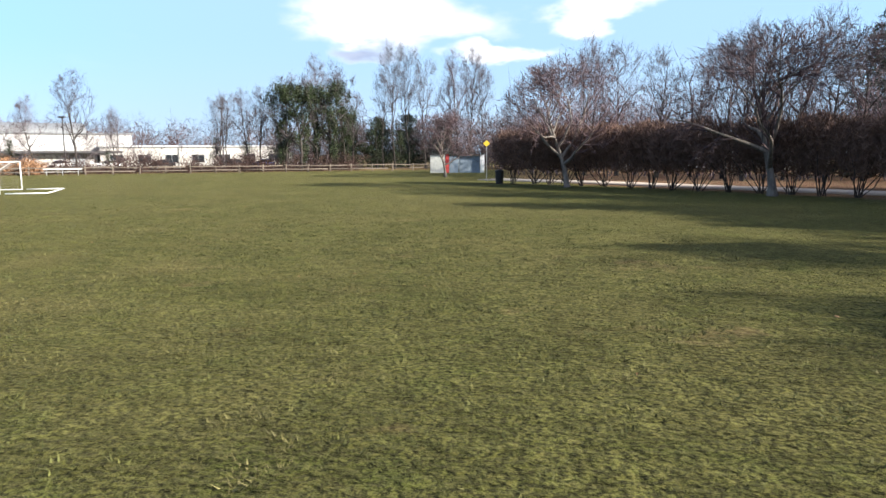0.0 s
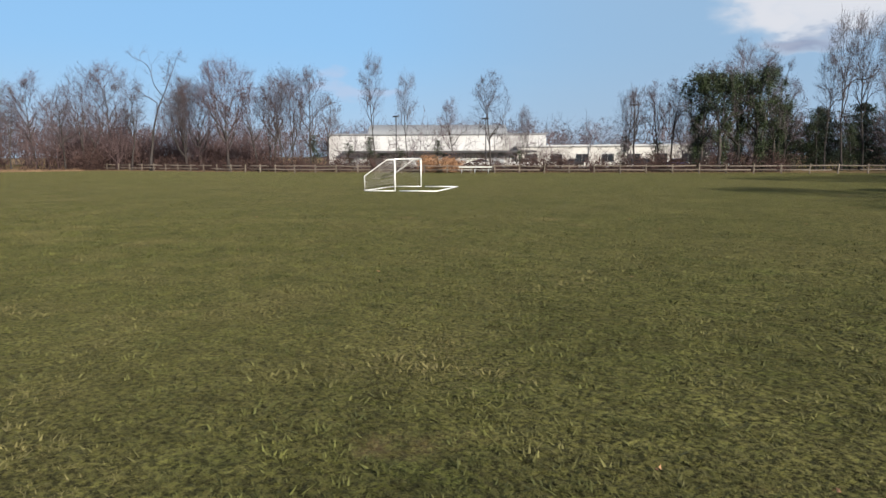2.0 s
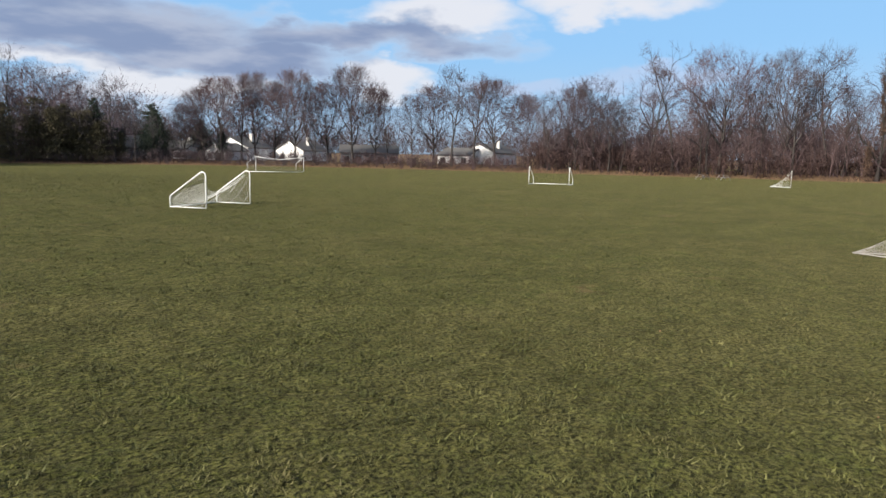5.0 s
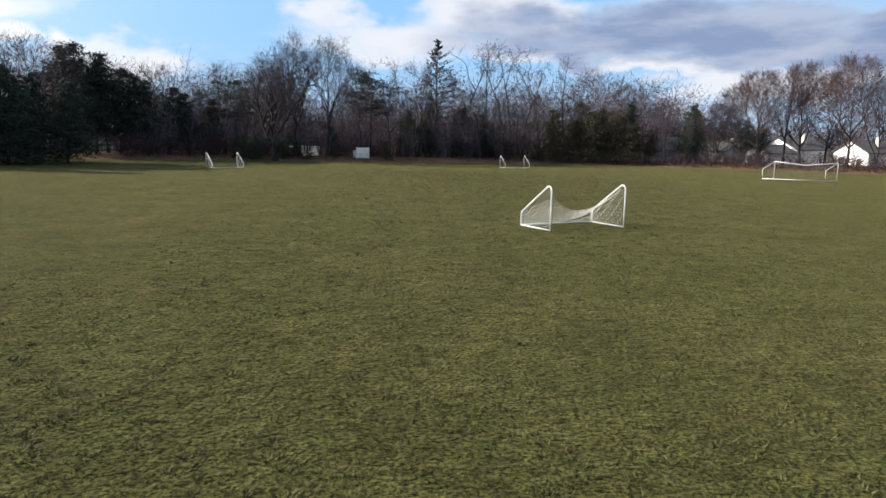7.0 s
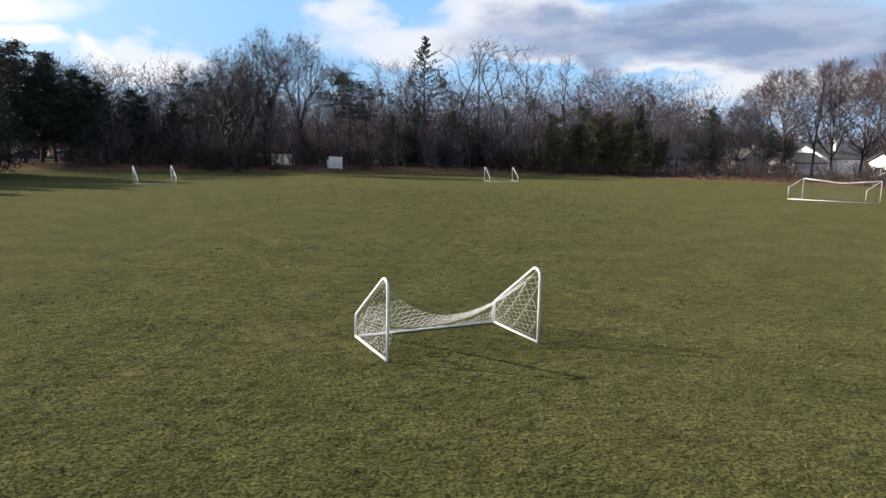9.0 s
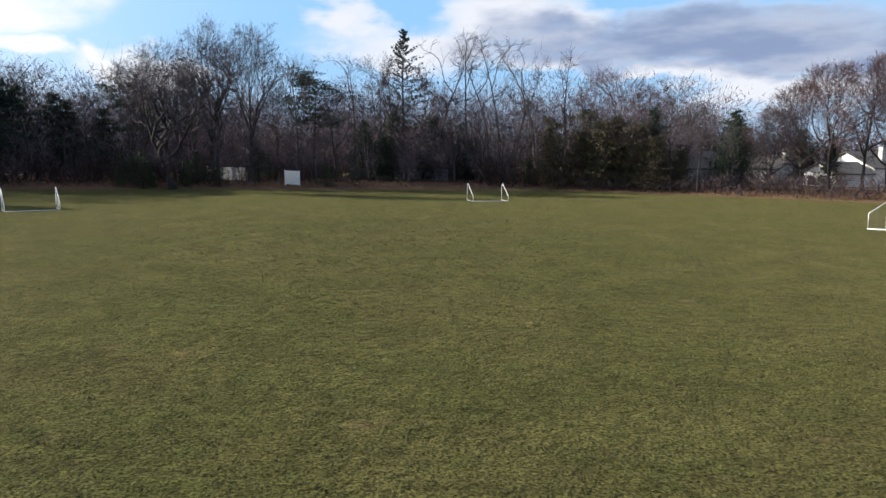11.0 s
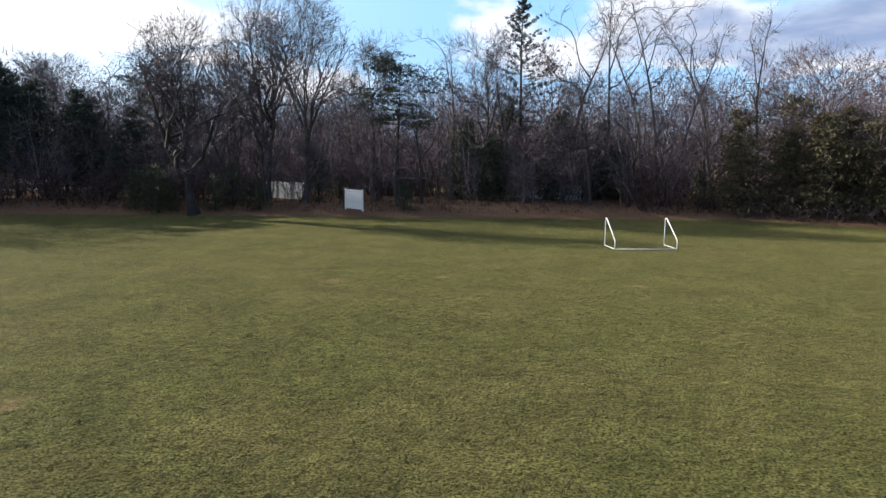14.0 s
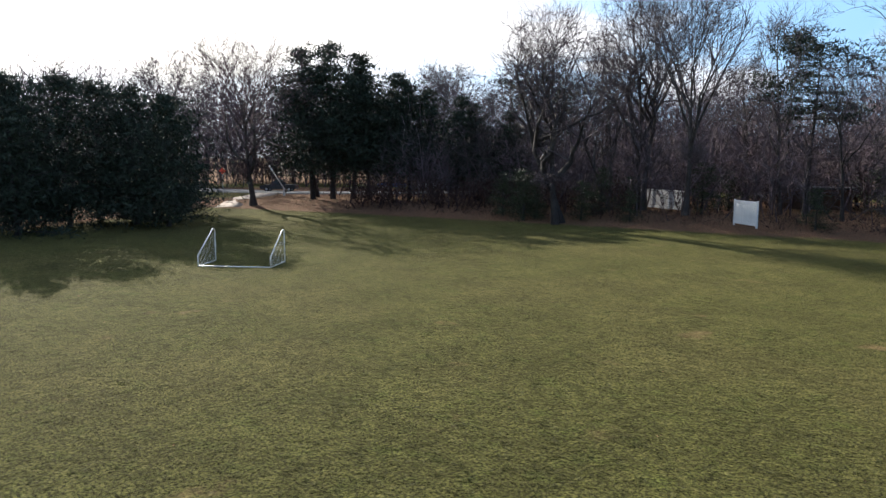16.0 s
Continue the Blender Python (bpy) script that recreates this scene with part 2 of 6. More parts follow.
ROOF = material("roof_shingle", (0.055, 0.053, 0.052), (0.13, 0.125, 0.12), 10.0, 0.95, 0.3, c3=(0.10, 0.09, 0.085), scale3=0.3)
ROOF_PALE = material("pale_roof", (0.15, 0.16, 0.17), (0.22, 0.23, 0.24), 3.0, 0.7, 0.1, c3=(0.18, 0.18, 0.19), scale3=0.1)
DARK_GLASS = material("dark_glass", (0.015, 0.018, 0.022), (0.03, 0.035, 0.04), 1.0, 0.12, 0.0)
DARK_TRIM = material("dark_trim", (0.03, 0.03, 0.032), (0.07, 0.07, 0.072), 4.0, 0.7, 0.05)
PLASTIC_BLACK = material("black_plastic", (0.012, 0.012, 0.013), (0.03, 0.03, 0.03), 5.0, 0.5, 0.1)
RUBBER = material("tyre_rubber", (0.012, 0.012, 0.012), (0.03, 0.03, 0.03), 20.0, 0.9, 0.1)
METAL = material("dull_metal", (0.35, 0.35, 0.36), (0.5, 0.5, 0.5), 8.0, 0.4, 0.05, metal=0.8)
PAINT_BLUE = material("blue_paint", (0.03, 0.07, 0.22), (0.05, 0.10, 0.28), 2.0, 0.3, 0.0)
PAINT_WHITE = material("white_paint", (0.74, 0.74, 0.74), (0.80, 0.80, 0.80), 2.0, 0.35, 0.0)
PAINT_DARK = material("dark_paint", (0.03, 0.032, 0.036), (0.06, 0.06, 0.065), 2.0, 0.3, 0.0)
PAINT_RED = material("red_paint", (0.45, 0.05, 0.05), (0.55, 0.08, 0.07), 4.0, 0.6, 0.05)
PAINT_YELLOW = material("yellow_paint", (0.65, 0.45, 0.03), (0.75, 0.55, 0.06), 4.0, 0.6, 0.05)
PANEL_BLUE = material("blue_grey_panel", (0.17, 0.22, 0.27), (0.26, 0.32, 0.38), 4.0, 0.7, 0.1)
PANEL_PALE = material("pale_panel", (0.42, 0.43, 0.40), (0.58, 0.58, 0.54), 4.0, 0.8, 0.1)
ASPHALT = material("asphalt", (0.10, 0.10, 0.10), (0.22, 0.22, 0.21), 30.0, 0.55, 0.08, c3=(0.26, 0.25, 0.24), scale3=0.15)
GRAVEL = material("path_gravel", (0.26, 0.21, 0.17), (0.46, 0.40, 0.34), 25.0, 0.95, 0.4, c3=(0.36, 0.30, 0.25), scale3=0.3)
VINE_BROWN = material("dry_vines", (0.036, 0.022, 0.016), (0.11, 0.068, 0.046), 1.0, 0.95, 0.0, per_island=0.5)
# darker copy of fine_twigs, with the woods' inner shade put into its colour
HAZE_DARK = material("shaded_twigs", (0.040, 0.030, 0.032), (0.110, 0.080, 0.082), 0.6, 0.95, 0.0, per_island=0.5)
HAZE_RED = material("reddish_fine_twigs", (0.046, 0.031, 0.031), (0.120, 0.080, 0.080), 0.6, 0.95, 0.0, per_island=0.5)
BROWN_WOOD = material("brown_wood", (0.06, 0.035, 0.025), (0.13, 0.08, 0.055), 8.0, 0.9, 0.3, stretch=(1, 1, 0.2), per_object=0.2)


def grass_material():
    m = bpy.data.materials.new("winter_lawn")
    m.use_nodes = True
    t = m.node_tree
    b = t.nodes["Principled BSDF"]
    pos = t.nodes.new("ShaderNodeNewGeometry").outputs["Position"]

    def noise_at(scale, detail, rough=0.55, stretch=None):
        v = pos
        if stretch:
            mp = t.nodes.new("ShaderNodeMapping")
            mp.inputs["Scale"].default_value = stretch
            t.links.new(pos, mp.inputs["Vector"])
            v = mp.outputs[0]
        n = t.nodes.new("ShaderNodeTexNoise")
        n.inputs["Scale"].default_value, n.inputs["Detail"].default_value, n.inputs["Roughness"].default_value = scale, detail, rough
        t.links.new(v, n.inputs["Vector"])
        return n.outputs[0]

    def ramp(v, lo, hi):
        k = t.nodes.new("ShaderNodeMapRange")
        k.interpolation_type = "SMOOTHSTEP"
        k.inputs[1].default_value, k.inputs[2].default_value = lo, hi
        t.links.new(v, k.inputs[0])
        return k.outputs[0]

    def mix(f, a, c, kind="MIX"):
        n = t.nodes.new("ShaderNodeMix")
        n.data_type, n.blend_type = "RGBA", kind
        for i, v in ((0, f), (6, a), (7, c)):
            if isinstance(v, tuple):
                n.inputs[i].default_value = (*v, 1)
            elif isinstance(v, float):
                n.inputs[i].default_value = v
            else:
                t.links.new(v, n.inputs[i])
        return n.outputs[2]

    def mul(a, c):
        n = t.nodes.new("ShaderNodeMath")
        n.operation = "MULTIPLY"
        for i, v in enumerate((a, c)):
            if isinstance(v, float):
                n.inputs[i].default_value = v
            else:
                t.links.new(v, n.inputs[i])
        return n.outputs[0]

    fine, tuft, patch, broad = noise_at(55.0, 5.0, 0.7), noise_at(9.0, 4.0), noise_at(1.1, 4.0), noise_at(0.11, 4.0)
    worn, blade = noise_at(0.35, 5.0, 0.6), noise_at(120.0, 3.0)
    # the near-black ends put the shade between blades into the colour
    shade_grain = noise_at(15.0, 9.0, 0.76)
    green = mix(ramp(shade_grain, 0.425, 0.575), (0.008, 0.009, 0.004), (0.080, 0.080, 0.022))
    straw = mix(ramp(shade_grain, 0.425, 0.575), (0.013, 0.012, 0.005), (0.108, 0.094, 0.034))
    lush = mix(ramp(shade_grain, 0.425, 0.575), (0.005, 0.010, 0.003), (0.060, 0.082, 0.016))
    c = mix(mul(ramp(tuft, 0.45, 0.70), 0.55), green, straw)
    c = mix(mul(ramp(patch, 0.50, 0.72), 0.45), c, lush)
    c = mix(mul(ramp(broad, 0.44, 0.62), 0.45), c, straw)
    c = mix(mul(ramp(worn, 0.63, 0.76), 0.55), c, (0.155, 0.095, 0.055))
    c = mix(mul(ramp(blade, 0.62, 0.75), 0.35), c, (0.20, 0.18, 0.075))
    # patchy lawn tone, with the shaded gaps between tufts darkened in colour too
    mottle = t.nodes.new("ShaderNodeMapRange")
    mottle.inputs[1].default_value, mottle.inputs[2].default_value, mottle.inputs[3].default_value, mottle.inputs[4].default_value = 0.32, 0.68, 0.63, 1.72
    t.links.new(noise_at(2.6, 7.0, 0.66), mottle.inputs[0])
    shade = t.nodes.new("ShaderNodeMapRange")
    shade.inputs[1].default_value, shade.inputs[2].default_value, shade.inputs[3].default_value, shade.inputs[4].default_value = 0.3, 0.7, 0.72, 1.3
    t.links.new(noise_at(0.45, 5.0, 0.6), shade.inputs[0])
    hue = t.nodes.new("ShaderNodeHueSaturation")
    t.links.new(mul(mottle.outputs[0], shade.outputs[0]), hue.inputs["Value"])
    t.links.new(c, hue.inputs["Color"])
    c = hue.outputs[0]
    # leaf litter and bare soil past the edge of the field
    at = t.nodes.new("ShaderNodeAttribute")
    at.attribute_name = "litter"
    wob = t.nodes.new("ShaderNodeMath")
    wob.operation = "ADD"
    t.links.new(at.outputs["Fac"], wob.inputs[0])
    t.links.new(mul(noise_at(0.9, 6.0, 0.65), 0.55), wob.inputs[1])
    lit = ramp(wob.outputs[0], 0.62, 0.95)
    leaf = mix(ramp(noise_at(16.0, 6.0, 0.7), 0.36, 0.64), (0.036, 0.019, 0.015), (0.215, 0.112, 0.078))
    leaf = mix(mul(ramp(noise_at(1.7, 4.0), 0.5, 0.7), 0.5), leaf, (0.075, 0.043, 0.033))
    c = mix(lit, c, leaf)
    t.links.new(c, b.inputs["Base Color"])
    b.inputs["Roughness"].default_value = 0.95
    b.inputs["Specular IOR Level"].default_value = 0.02
    b.inputs["Sheen Weight"].default_value, b.inputs["Sheen Roughness"].default_value, b.inputs["Sheen Tint"].default_value = 0.105, 0.42, (0.82, 0.76, 0.36, 1)
    b1 = t.nodes.new("ShaderNodeBump")
    b1.inputs["Strength"].default_value, b1.inputs["Distance"].default_value = 0.9, 0.022
    t.links.new(fine, b1.inputs["Height"])
    b2 = t.nodes.new("ShaderNodeBump")
    b2.inputs["Strength"].default_value, b2.inputs["Distance"].default_value = 1.0, 0.22
    t.links.new(noise_at(4.6, 5.0, 0.60), b2.inputs["Height"])
    t.links.new(b1.outputs[0], b2.inputs["Normal"])
    t.links.new(b2.outputs[0], b.inputs["Normal"])
    return m


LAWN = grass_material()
BLADE = material("grass_blades", (0.032, 0.036, 0.010), (0.104, 0.106, 0.028), 1.3, 0.8, 0.0, c3=(0.125, 0.110, 0.042), scale3=0.5, per_island=0.4)


# ---- mesh helpers ----
def mesh_from(name, verts, quads=None, tris=None, mat=None, smooth=False):
    me = bpy.data.meshes.new(name)
    verts = np.asarray(verts, np.float32).reshape(-1, 3)
    quads = np.zeros((0, 4), np.int32) if quads is None else np.asarray(quads, np.int32).reshape(-1, 4)
    tris = np.zeros((0, 3), np.int32) if tris is None else np.asarray(tris, np.int32).reshape(-1, 3)
    me.vertices.add(len(verts))
    me.vertices.foreach_set("co", verts.ravel())
    loops = np.concatenate([quads.ravel(), tris.ravel()])
    starts = np.concatenate([np.arange(len(quads)) * 4, len(quads) * 4 + np.arange(len(tris)) * 3])
    me.loops.add(len(loops))
    me.loops.foreach_set("vertex_index", loops.astype(np.int32))
    me.polygons.add(len(starts))
    me.polygons.foreach_set("loop_start", starts.astype(np.int32))
    if smooth:
        me.polygons.foreach_set("use_smooth", np.ones(len(starts), bool))
    me.update(calc_edges=True)
    me.validate()
    if mat:
        me.materials.append(mat)
    return me


class Tubes:
    """Collects tapered tubes along polylines, and joins them into one mesh."""

    def __init__(self):
        self.groups = {}
        self.cones = []
        self.leaves = []
        self.slivers = []

    def sliver(self, a, b, r):
        """A hair-thin twig far off: one narrow blade."""
        self.slivers.append((a, b, r))

    def add(self, points, radii, sides):
        self.groups.setdefault((len(points), sides), []).append((points, radii))

    def cone(self, a, b, r):
        self.cones.append((a, b, r))

    def build(self, name, mat, smooth=True):
        verts, quads, tris, base = [], [], [], 0
        for (k, s), items in self.groups.items():
            p = np.array([i[0] for i in items], float).reshape(-1, k, 3)
            r = np.array([i[1] for i in items], float).reshape(-1, k)
            t = np.gradient(p, axis=1)
            t /= np.linalg.norm(t, axis=-1, keepdims=True) + 1e-9
            ref = np.where(np.abs(t[:, :1, 2:3]) > 0.8, np.array([1.0, 0, 0]), np.array([0, 0, 1.0]))
            u = np.cross(t, np.broadcast_to(ref, t.shape))
            u /= np.linalg.norm(u, axis=-1, keepdims=True) + 1e-9
            v = np.cross(t, u)
            a = np.arange(s) * 2 * np.pi / s
            ring = p[:, :, None] + r[:, :, None, None] * (np.cos(a)[:, None] * u[:, :, None] + np.sin(a)[:, None] * v[:, :, None])
            verts.append(ring.reshape(-1, 3))
            idx = base + np.arange(len(p) * k * s).reshape(len(p), k, s)
            nxt = np.roll(idx, -1, axis=2)
            quads.append(np.stack([idx[:, :-1], nxt[:, :-1], nxt[:, 1:], idx[:, 1:]], -1).reshape(-1, 4))
            base += len(p) * k * s
        if self.cones:
            a = np.array([c[0] for c in self.cones], float)
            b = np.array([c[1] for c in self.cones], float)
            r = np.array([c[2] for c in self.cones], float)
            d = b - a
            d /= np.linalg.norm(d, axis=1, keepdims=True) + 1e-9
            ref = np.where(np.abs(d[:, 2:3]) > 0.8, np.array([1.0, 0, 0]), np.array([0, 0, 1.0]))
            u = np.cross(d, ref)
            u /= np.linalg.norm(u, axis=1, keepdims=True) + 1e-9
            v = np.cross(d, u)
            ring = [a + r[:, None] * (math.cos(q) * u + math.sin(q) * v) for q in (0, 2.094, 4.189)]
            verts.append(np.stack([*ring, b], 1).reshape(-1, 3))
            i = base + np.arange(len(a))[:, None] * 4
            tris.append(np.stack([i + [0, 1, 3], i + [1, 2, 3], i + [2, 0, 3]], 1).reshape(-1, 3))
            base += len(a) * 4
        if self.slivers:
            a = np.array([c[0] for c in self.slivers], float)
            b = np.array([c[1] for c in self.slivers], float)
            r = np.array([c[2] for c in self.slivers], float)
            u = np.cross(b - a, np.random.default_rng(len(a)).normal(size=a.shape))
            u *= (r / (np.linalg.norm(u, axis=1) + 1e-9))[:, None]
            self.leaves.append(np.stack([a - u, a + u, b], 1))
        if self.leaves:
            q = np.concatenate(self.leaves).reshape(-1, 3)
            verts.append(q)
            tris.append(base + np.arange(len(q)).reshape(-1, 3))
        return mesh_from(name, np.concatenate(verts), np.concatenate(quads) if quads else None, np.concatenate(tris) if tris else None, mat, smooth)


def group(name, place=None, label="", category="", kind="", groupname=""):
    ob = new(name)
    ob.empty_display_size = 0.2
    if place is not None:
        ob.matrix_basis = place
    return tagged(ob, label, category, groupname, kind)


def hang(name, me, parent, label=""):
    ob = new(name, me)
    ob.parent = parent
    return tagged(ob, label)


def part(name, bm, mat, parent, label=""):
    me = bpy.data.meshes.new(name)
    bm.normal_update()
    bm.to_mesh(me)
    bm.free()
    me.materials.append(mat)
    return hang(name, me, parent, label)


def box(bm, lo, hi, bevel=0.0):
    m = Matrix.LocRotScale([(a + b) / 2 for a, b in zip(lo, hi)], None, [b - a for a, b in zip(lo, hi)])
    made = bmesh.ops.create_cube(bm, size=1, matrix=m)["verts"]
    if bevel:
        edges = list({e for v in made for e in v.link_edges})
        bmesh.ops.bevel(bm, geom=edges, offset=bevel, segments=1, affect="EDGES", profile=0.5)
    return bm


def boxed(name, lo, hi, mat, parent, label="", bevel=0.0):
    return part(name, box(bmesh.new(), lo, hi, bevel), mat, parent, label)


def pipe(name, points, r, mat, parent, label="", sides=8):
    """A round bar along a polyline, with its ends closed."""
    t = Tubes()
    pts = np.array(points, float)
    t.add(pts, [r] * len(pts), sides)
    me = t.build(name, mat)
    bm = bmesh.new()
    bm.from_mesh(me)
    bmesh.ops.holes_fill(bm, edges=[e for e in bm.edges if e.is_boundary], sides=0)
    bm.to_mesh(me)
    bm.free()
    return hang(name, me, parent, label)


def smoothstep(a, b, x):
    k = np.clip((x - a) / (b - a), 0, 1)
    return k * k * (3 - 2 * k)


# ---- ground ----
# the mown field's edge, going round
EDGE = [(-58, 60), (-60, 80), (-73, 98), (-56, 105), (-40, 110.5), (-20, 116.5), (-5, 121), (15, 127), (30, 122), (48, 114), (62, 102), (74, 84), (83, 64),
        (95, 42), (101, 20), (102, -5), (102, -25), (92, -38), (57, -49), (38, -61), (19, -75), (0, -90), (-14, -92), (-20, -56), (-30, -46), (-46, -31), (-64, -14), (-66, 20)]
EX = np.array(EDGE, float)


def past_edge(x, y):
    """Metres outside the field's edge (negative inside)."""
    x, y = np.asarray(x, float), np.asarray(y, float)
    best = np.full(x.shape, 1e9)
    inside = np.zeros(x.shape, bool)
    for (x0, y0), (x1, y1) in zip(EX, np.roll(EX, -1, axis=0)):
        vx, vy = x1 - x0, y1 - y0
        k = np.clip(((x - x0) * vx + (y - y0) * vy) / (vx * vx + vy * vy), 0, 1)
        best = np.minimum(best, np.hypot(x - x0 - k * vx, y - y0 - k * vy))
        cross = ((y0 > y) != (y1 > y)) & (x < x0 + (y - y0) * vx / (vy if vy else 1e-9))
        inside ^= cross
    return np.where(inside, -best, best)


def rise(x, y):
    """The ground's height: a low bank along the woods to the north and east."""
    x, y = np.asarray(x, float), np.asarray(y, float)
    north = smoothstep(-20, 40, y + 0.3 * x)
    return 0.8 * smoothstep(-1.5, 7.0, past_edge(x, y)) * np.maximum(north, 0.15)


def ground():
    inner = np.arange(-150, 190.1, 2.5)
    outer = np.array([60.0, 150, 400, 1000, 2600])
    gx = np.concatenate([-150 - outer[::-1], inner, 190 + outer])
    gy = np.concatenate([-150 - outer[::-1], inner, 190 + outer])
    x, y = np.meshgrid(gx, gy)
    z = rise(x, y)
    d = past_edge(x, y)
    n = len(gx)
    i = np.arange(n * n).reshape(n, n)
    quads = np.stack([i[:-1, :-1], i[:-1, 1:], i[1:, 1:], i[1:, :-1]], -1).reshape(-1, 4)
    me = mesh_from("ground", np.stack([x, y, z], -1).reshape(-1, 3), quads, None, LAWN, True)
    at = me.attributes.new("litter", "FLOAT", "POINT")
    belt = np.where(y + 0.2 * x > 60, 34.0, 40.0)
    litter = smoothstep(-2.5, 2.5, d) * (1 - 0.9 * smoothstep(belt, belt + 4, d) * (1 - smoothstep(belt + 14, belt + 24, d)))
    litter *= 1 - np.exp(-((x + 88) / 13) ** 2 - ((y - 105) / 8) ** 2)
    litter *= np.where((y < -20) & (x > -30) & (x < 70), 0.55, 1.0)
    at.data.foreach_set("value", litter.ravel().astype(np.float32))
    tagged(new("ground", me), "mown winter lawn with worn patches and leaf litter at its edge", "ground", kind="structure")


ground()


# ---- trees ----
def turned(v, rng, deg):
    """The direction v, tipped by about deg degrees to a random side."""
    side = rng.normal(size=3)
    side -= v * side.dot(v)
    side /= np.linalg.norm(side) + 1e-9
    a = radians(deg)
    return v * math.cos(a) + side * math.sin(a)


def limb(rng, p, d, length, n, wob, up):
    pts = [np.array(p, float)]
    d = np.array(d, float)
    for _ in range(n - 1):
        d = d + rng.normal(size=3) * wob + np.array([0, 0, up])
        d /= np.linalg.norm(d)
        pts.append(pts[-1] + d * length / (n - 1))
    return np.array(pts), d


def along(pts, f):
    k = f * (len(pts) - 1)
    i = min(int(k), len(pts) - 2)
    return pts[i] + (pts[i + 1] - pts[i]) * (k - i), (pts[i + 1] - pts[i]) / (np.linalg.norm(pts[i + 1] - pts[i]) + 1e-9)


def room(p, d, centre, half, lower):
    """How far one can go from p along d before leaving a crown's egg-shaped outline."""
    k = np.linspace(0.02, 1.0, 24)[:, None] * half[2] * 2.0
    q = (p + d * k - centre) / half
    q[:, 2] = np.where(q[:, 2] < 0, q[:, 2] * half[2] / lower, q[:, 2])
    out = np.nonzero((q * q).sum(1) > 1)[0]
    return float(k[out[0] if len(out) else -1, 0])


def bare_tree(seed, height, r, fork, limbs, ang, width, up=0.10, wob=0.14, subs=7, subsubs=6, twigs=3, lean=0.0, bark=None, twig=None, stems=1, droop=0.0, twig_r=0.014, label="", top=0.9, spread=0.26, low=None):
    """A leafless tree within an egg-shaped outline: trunk and limbs are one part, the finer branches another."""
    rng = np.random.default_rng(seed)
    wood, fine = Tubes(), Tubes()
    low = fork * 0.8 if low is None else low
    centre = np.array([lean * height * 0.62, 0, height * 0.62])
    half, lower = np.array([spread * height, spread * height, height * 0.38]), height * (0.62 - low)

    def kept(p, d, length):
        return max(0.05 * height, min(length, room(p, d / np.linalg.norm(d), centre, half, lower) * rng.uniform(0.86, 1.04)))

    for s in range(stems):
        base = np.array([0, 0, -0.25]) + (rng.normal(size=3) * [0.25, 0.25, 0] if stems > 1 else 0)
        d0 = np.array([lean, 0, 1.0]) + (rng.normal(size=3) * [0.2, 0.2, 0] if stems > 1 else 0)
        d0 /= np.linalg.norm(d0)
        h = height * (1 if s == 0 else rng.uniform(0.8, 0.95))
        trunk, _ = limb(rng, base, d0, h * top + 0.25, 10, wob * 0.45, 0.03 if lean else 0.12)
        rad = r * (1 - 0.93 * (np.linspace(0, 1, 10) ** 0.85)) * (1 if stems == 1 else 0.75)
        rad[0] *= 1.45
        wood.add(trunk, rad, 8)
        for i in range(limbs):
            f = fork + (0.97 - fork) * (i + rng.uniform(0, 0.8)) / limbs
            p, t = along(trunk, f)
            az = i * 2.4 + rng.uniform(-0.5, 0.5) + s
            a = radians(ang * (1.15 - 0.5 * (f - fork) / (1 - fork)) + rng.uniform(-8, 8))
            d = np.array([math.cos(az) * math.sin(a), math.sin(az) * math.sin(a), math.cos(a)])
            ln = kept(p, d, h * width * 1.5 * (1.3 - 0.75 * (f - fork) / (1 - fork)) * rng.uniform(0.8, 1.15))
            lp, _ = limb(rng, p, d, ln, 9, wob * 1.15, up * 0.5)
            lr = max(0.05, r * (1 - f) * 0.9)
            wood.add(lp, lr * (1 - 0.88 * np.linspace(0, 1, 9)), 5)
            for j in range(subs):
                q, qt = along(lp, 0.22 + 0.78 * (j + rng.uniform(0, 0.9)) / subs)
                sd = turned(qt, rng, rng.uniform(25, 55))
                sp, _ = limb(rng, q, sd, kept(q, sd, ln * rng.uniform(0.4, 0.75)), 4, wob * 1.3, up * 0.5 - droop)
                fine.add(sp, max(0.022, lr * 0.40) * (1 - 0.75 * np.linspace(0, 1, 4)), 3)
                sl = np.linalg.norm(sp[-1] - sp[0])
                for k in range(subsubs):
                    q2, t2 = along(sp, 0.15 + 0.85 * (k + rng.uniform(0, 0.9)) / subsubs)
                    td = turned(t2, rng, rng.uniform(25, 60)) + [0, 0, up * 0.7 - droop]
                    b2 = q2 + td * kept(q2, td, sl * rng.uniform(0.45, 0.9))
                    fine.sliver(q2, b2, twig_r * 1.5)
                    bl = np.linalg.norm(b2 - q2)
                    for _ in range(twigs):
                        q3 = q2 + (b2 - q2) * rng.uniform(0.15, 1)
                        fine.sliver(q3, q3 + (turned(td / np.linalg.norm(td), rng, rng.uniform(20, 50)) + [0, 0, 0.1 - droop]) * min(0.09 * height, max(0.35, bl * rng.uniform(0.4, 0.9))), twig_r * 1.15)
    ob = group("bare_tree", label=label or "tall leafless tree with a grey-brown trunk at the wood's edge", category="tree")
    hang("trunk", wood.build("trunk", bark or BARK), ob)
    hang("crown", fine.build("crown", twig or TWIG), ob)
    return ob


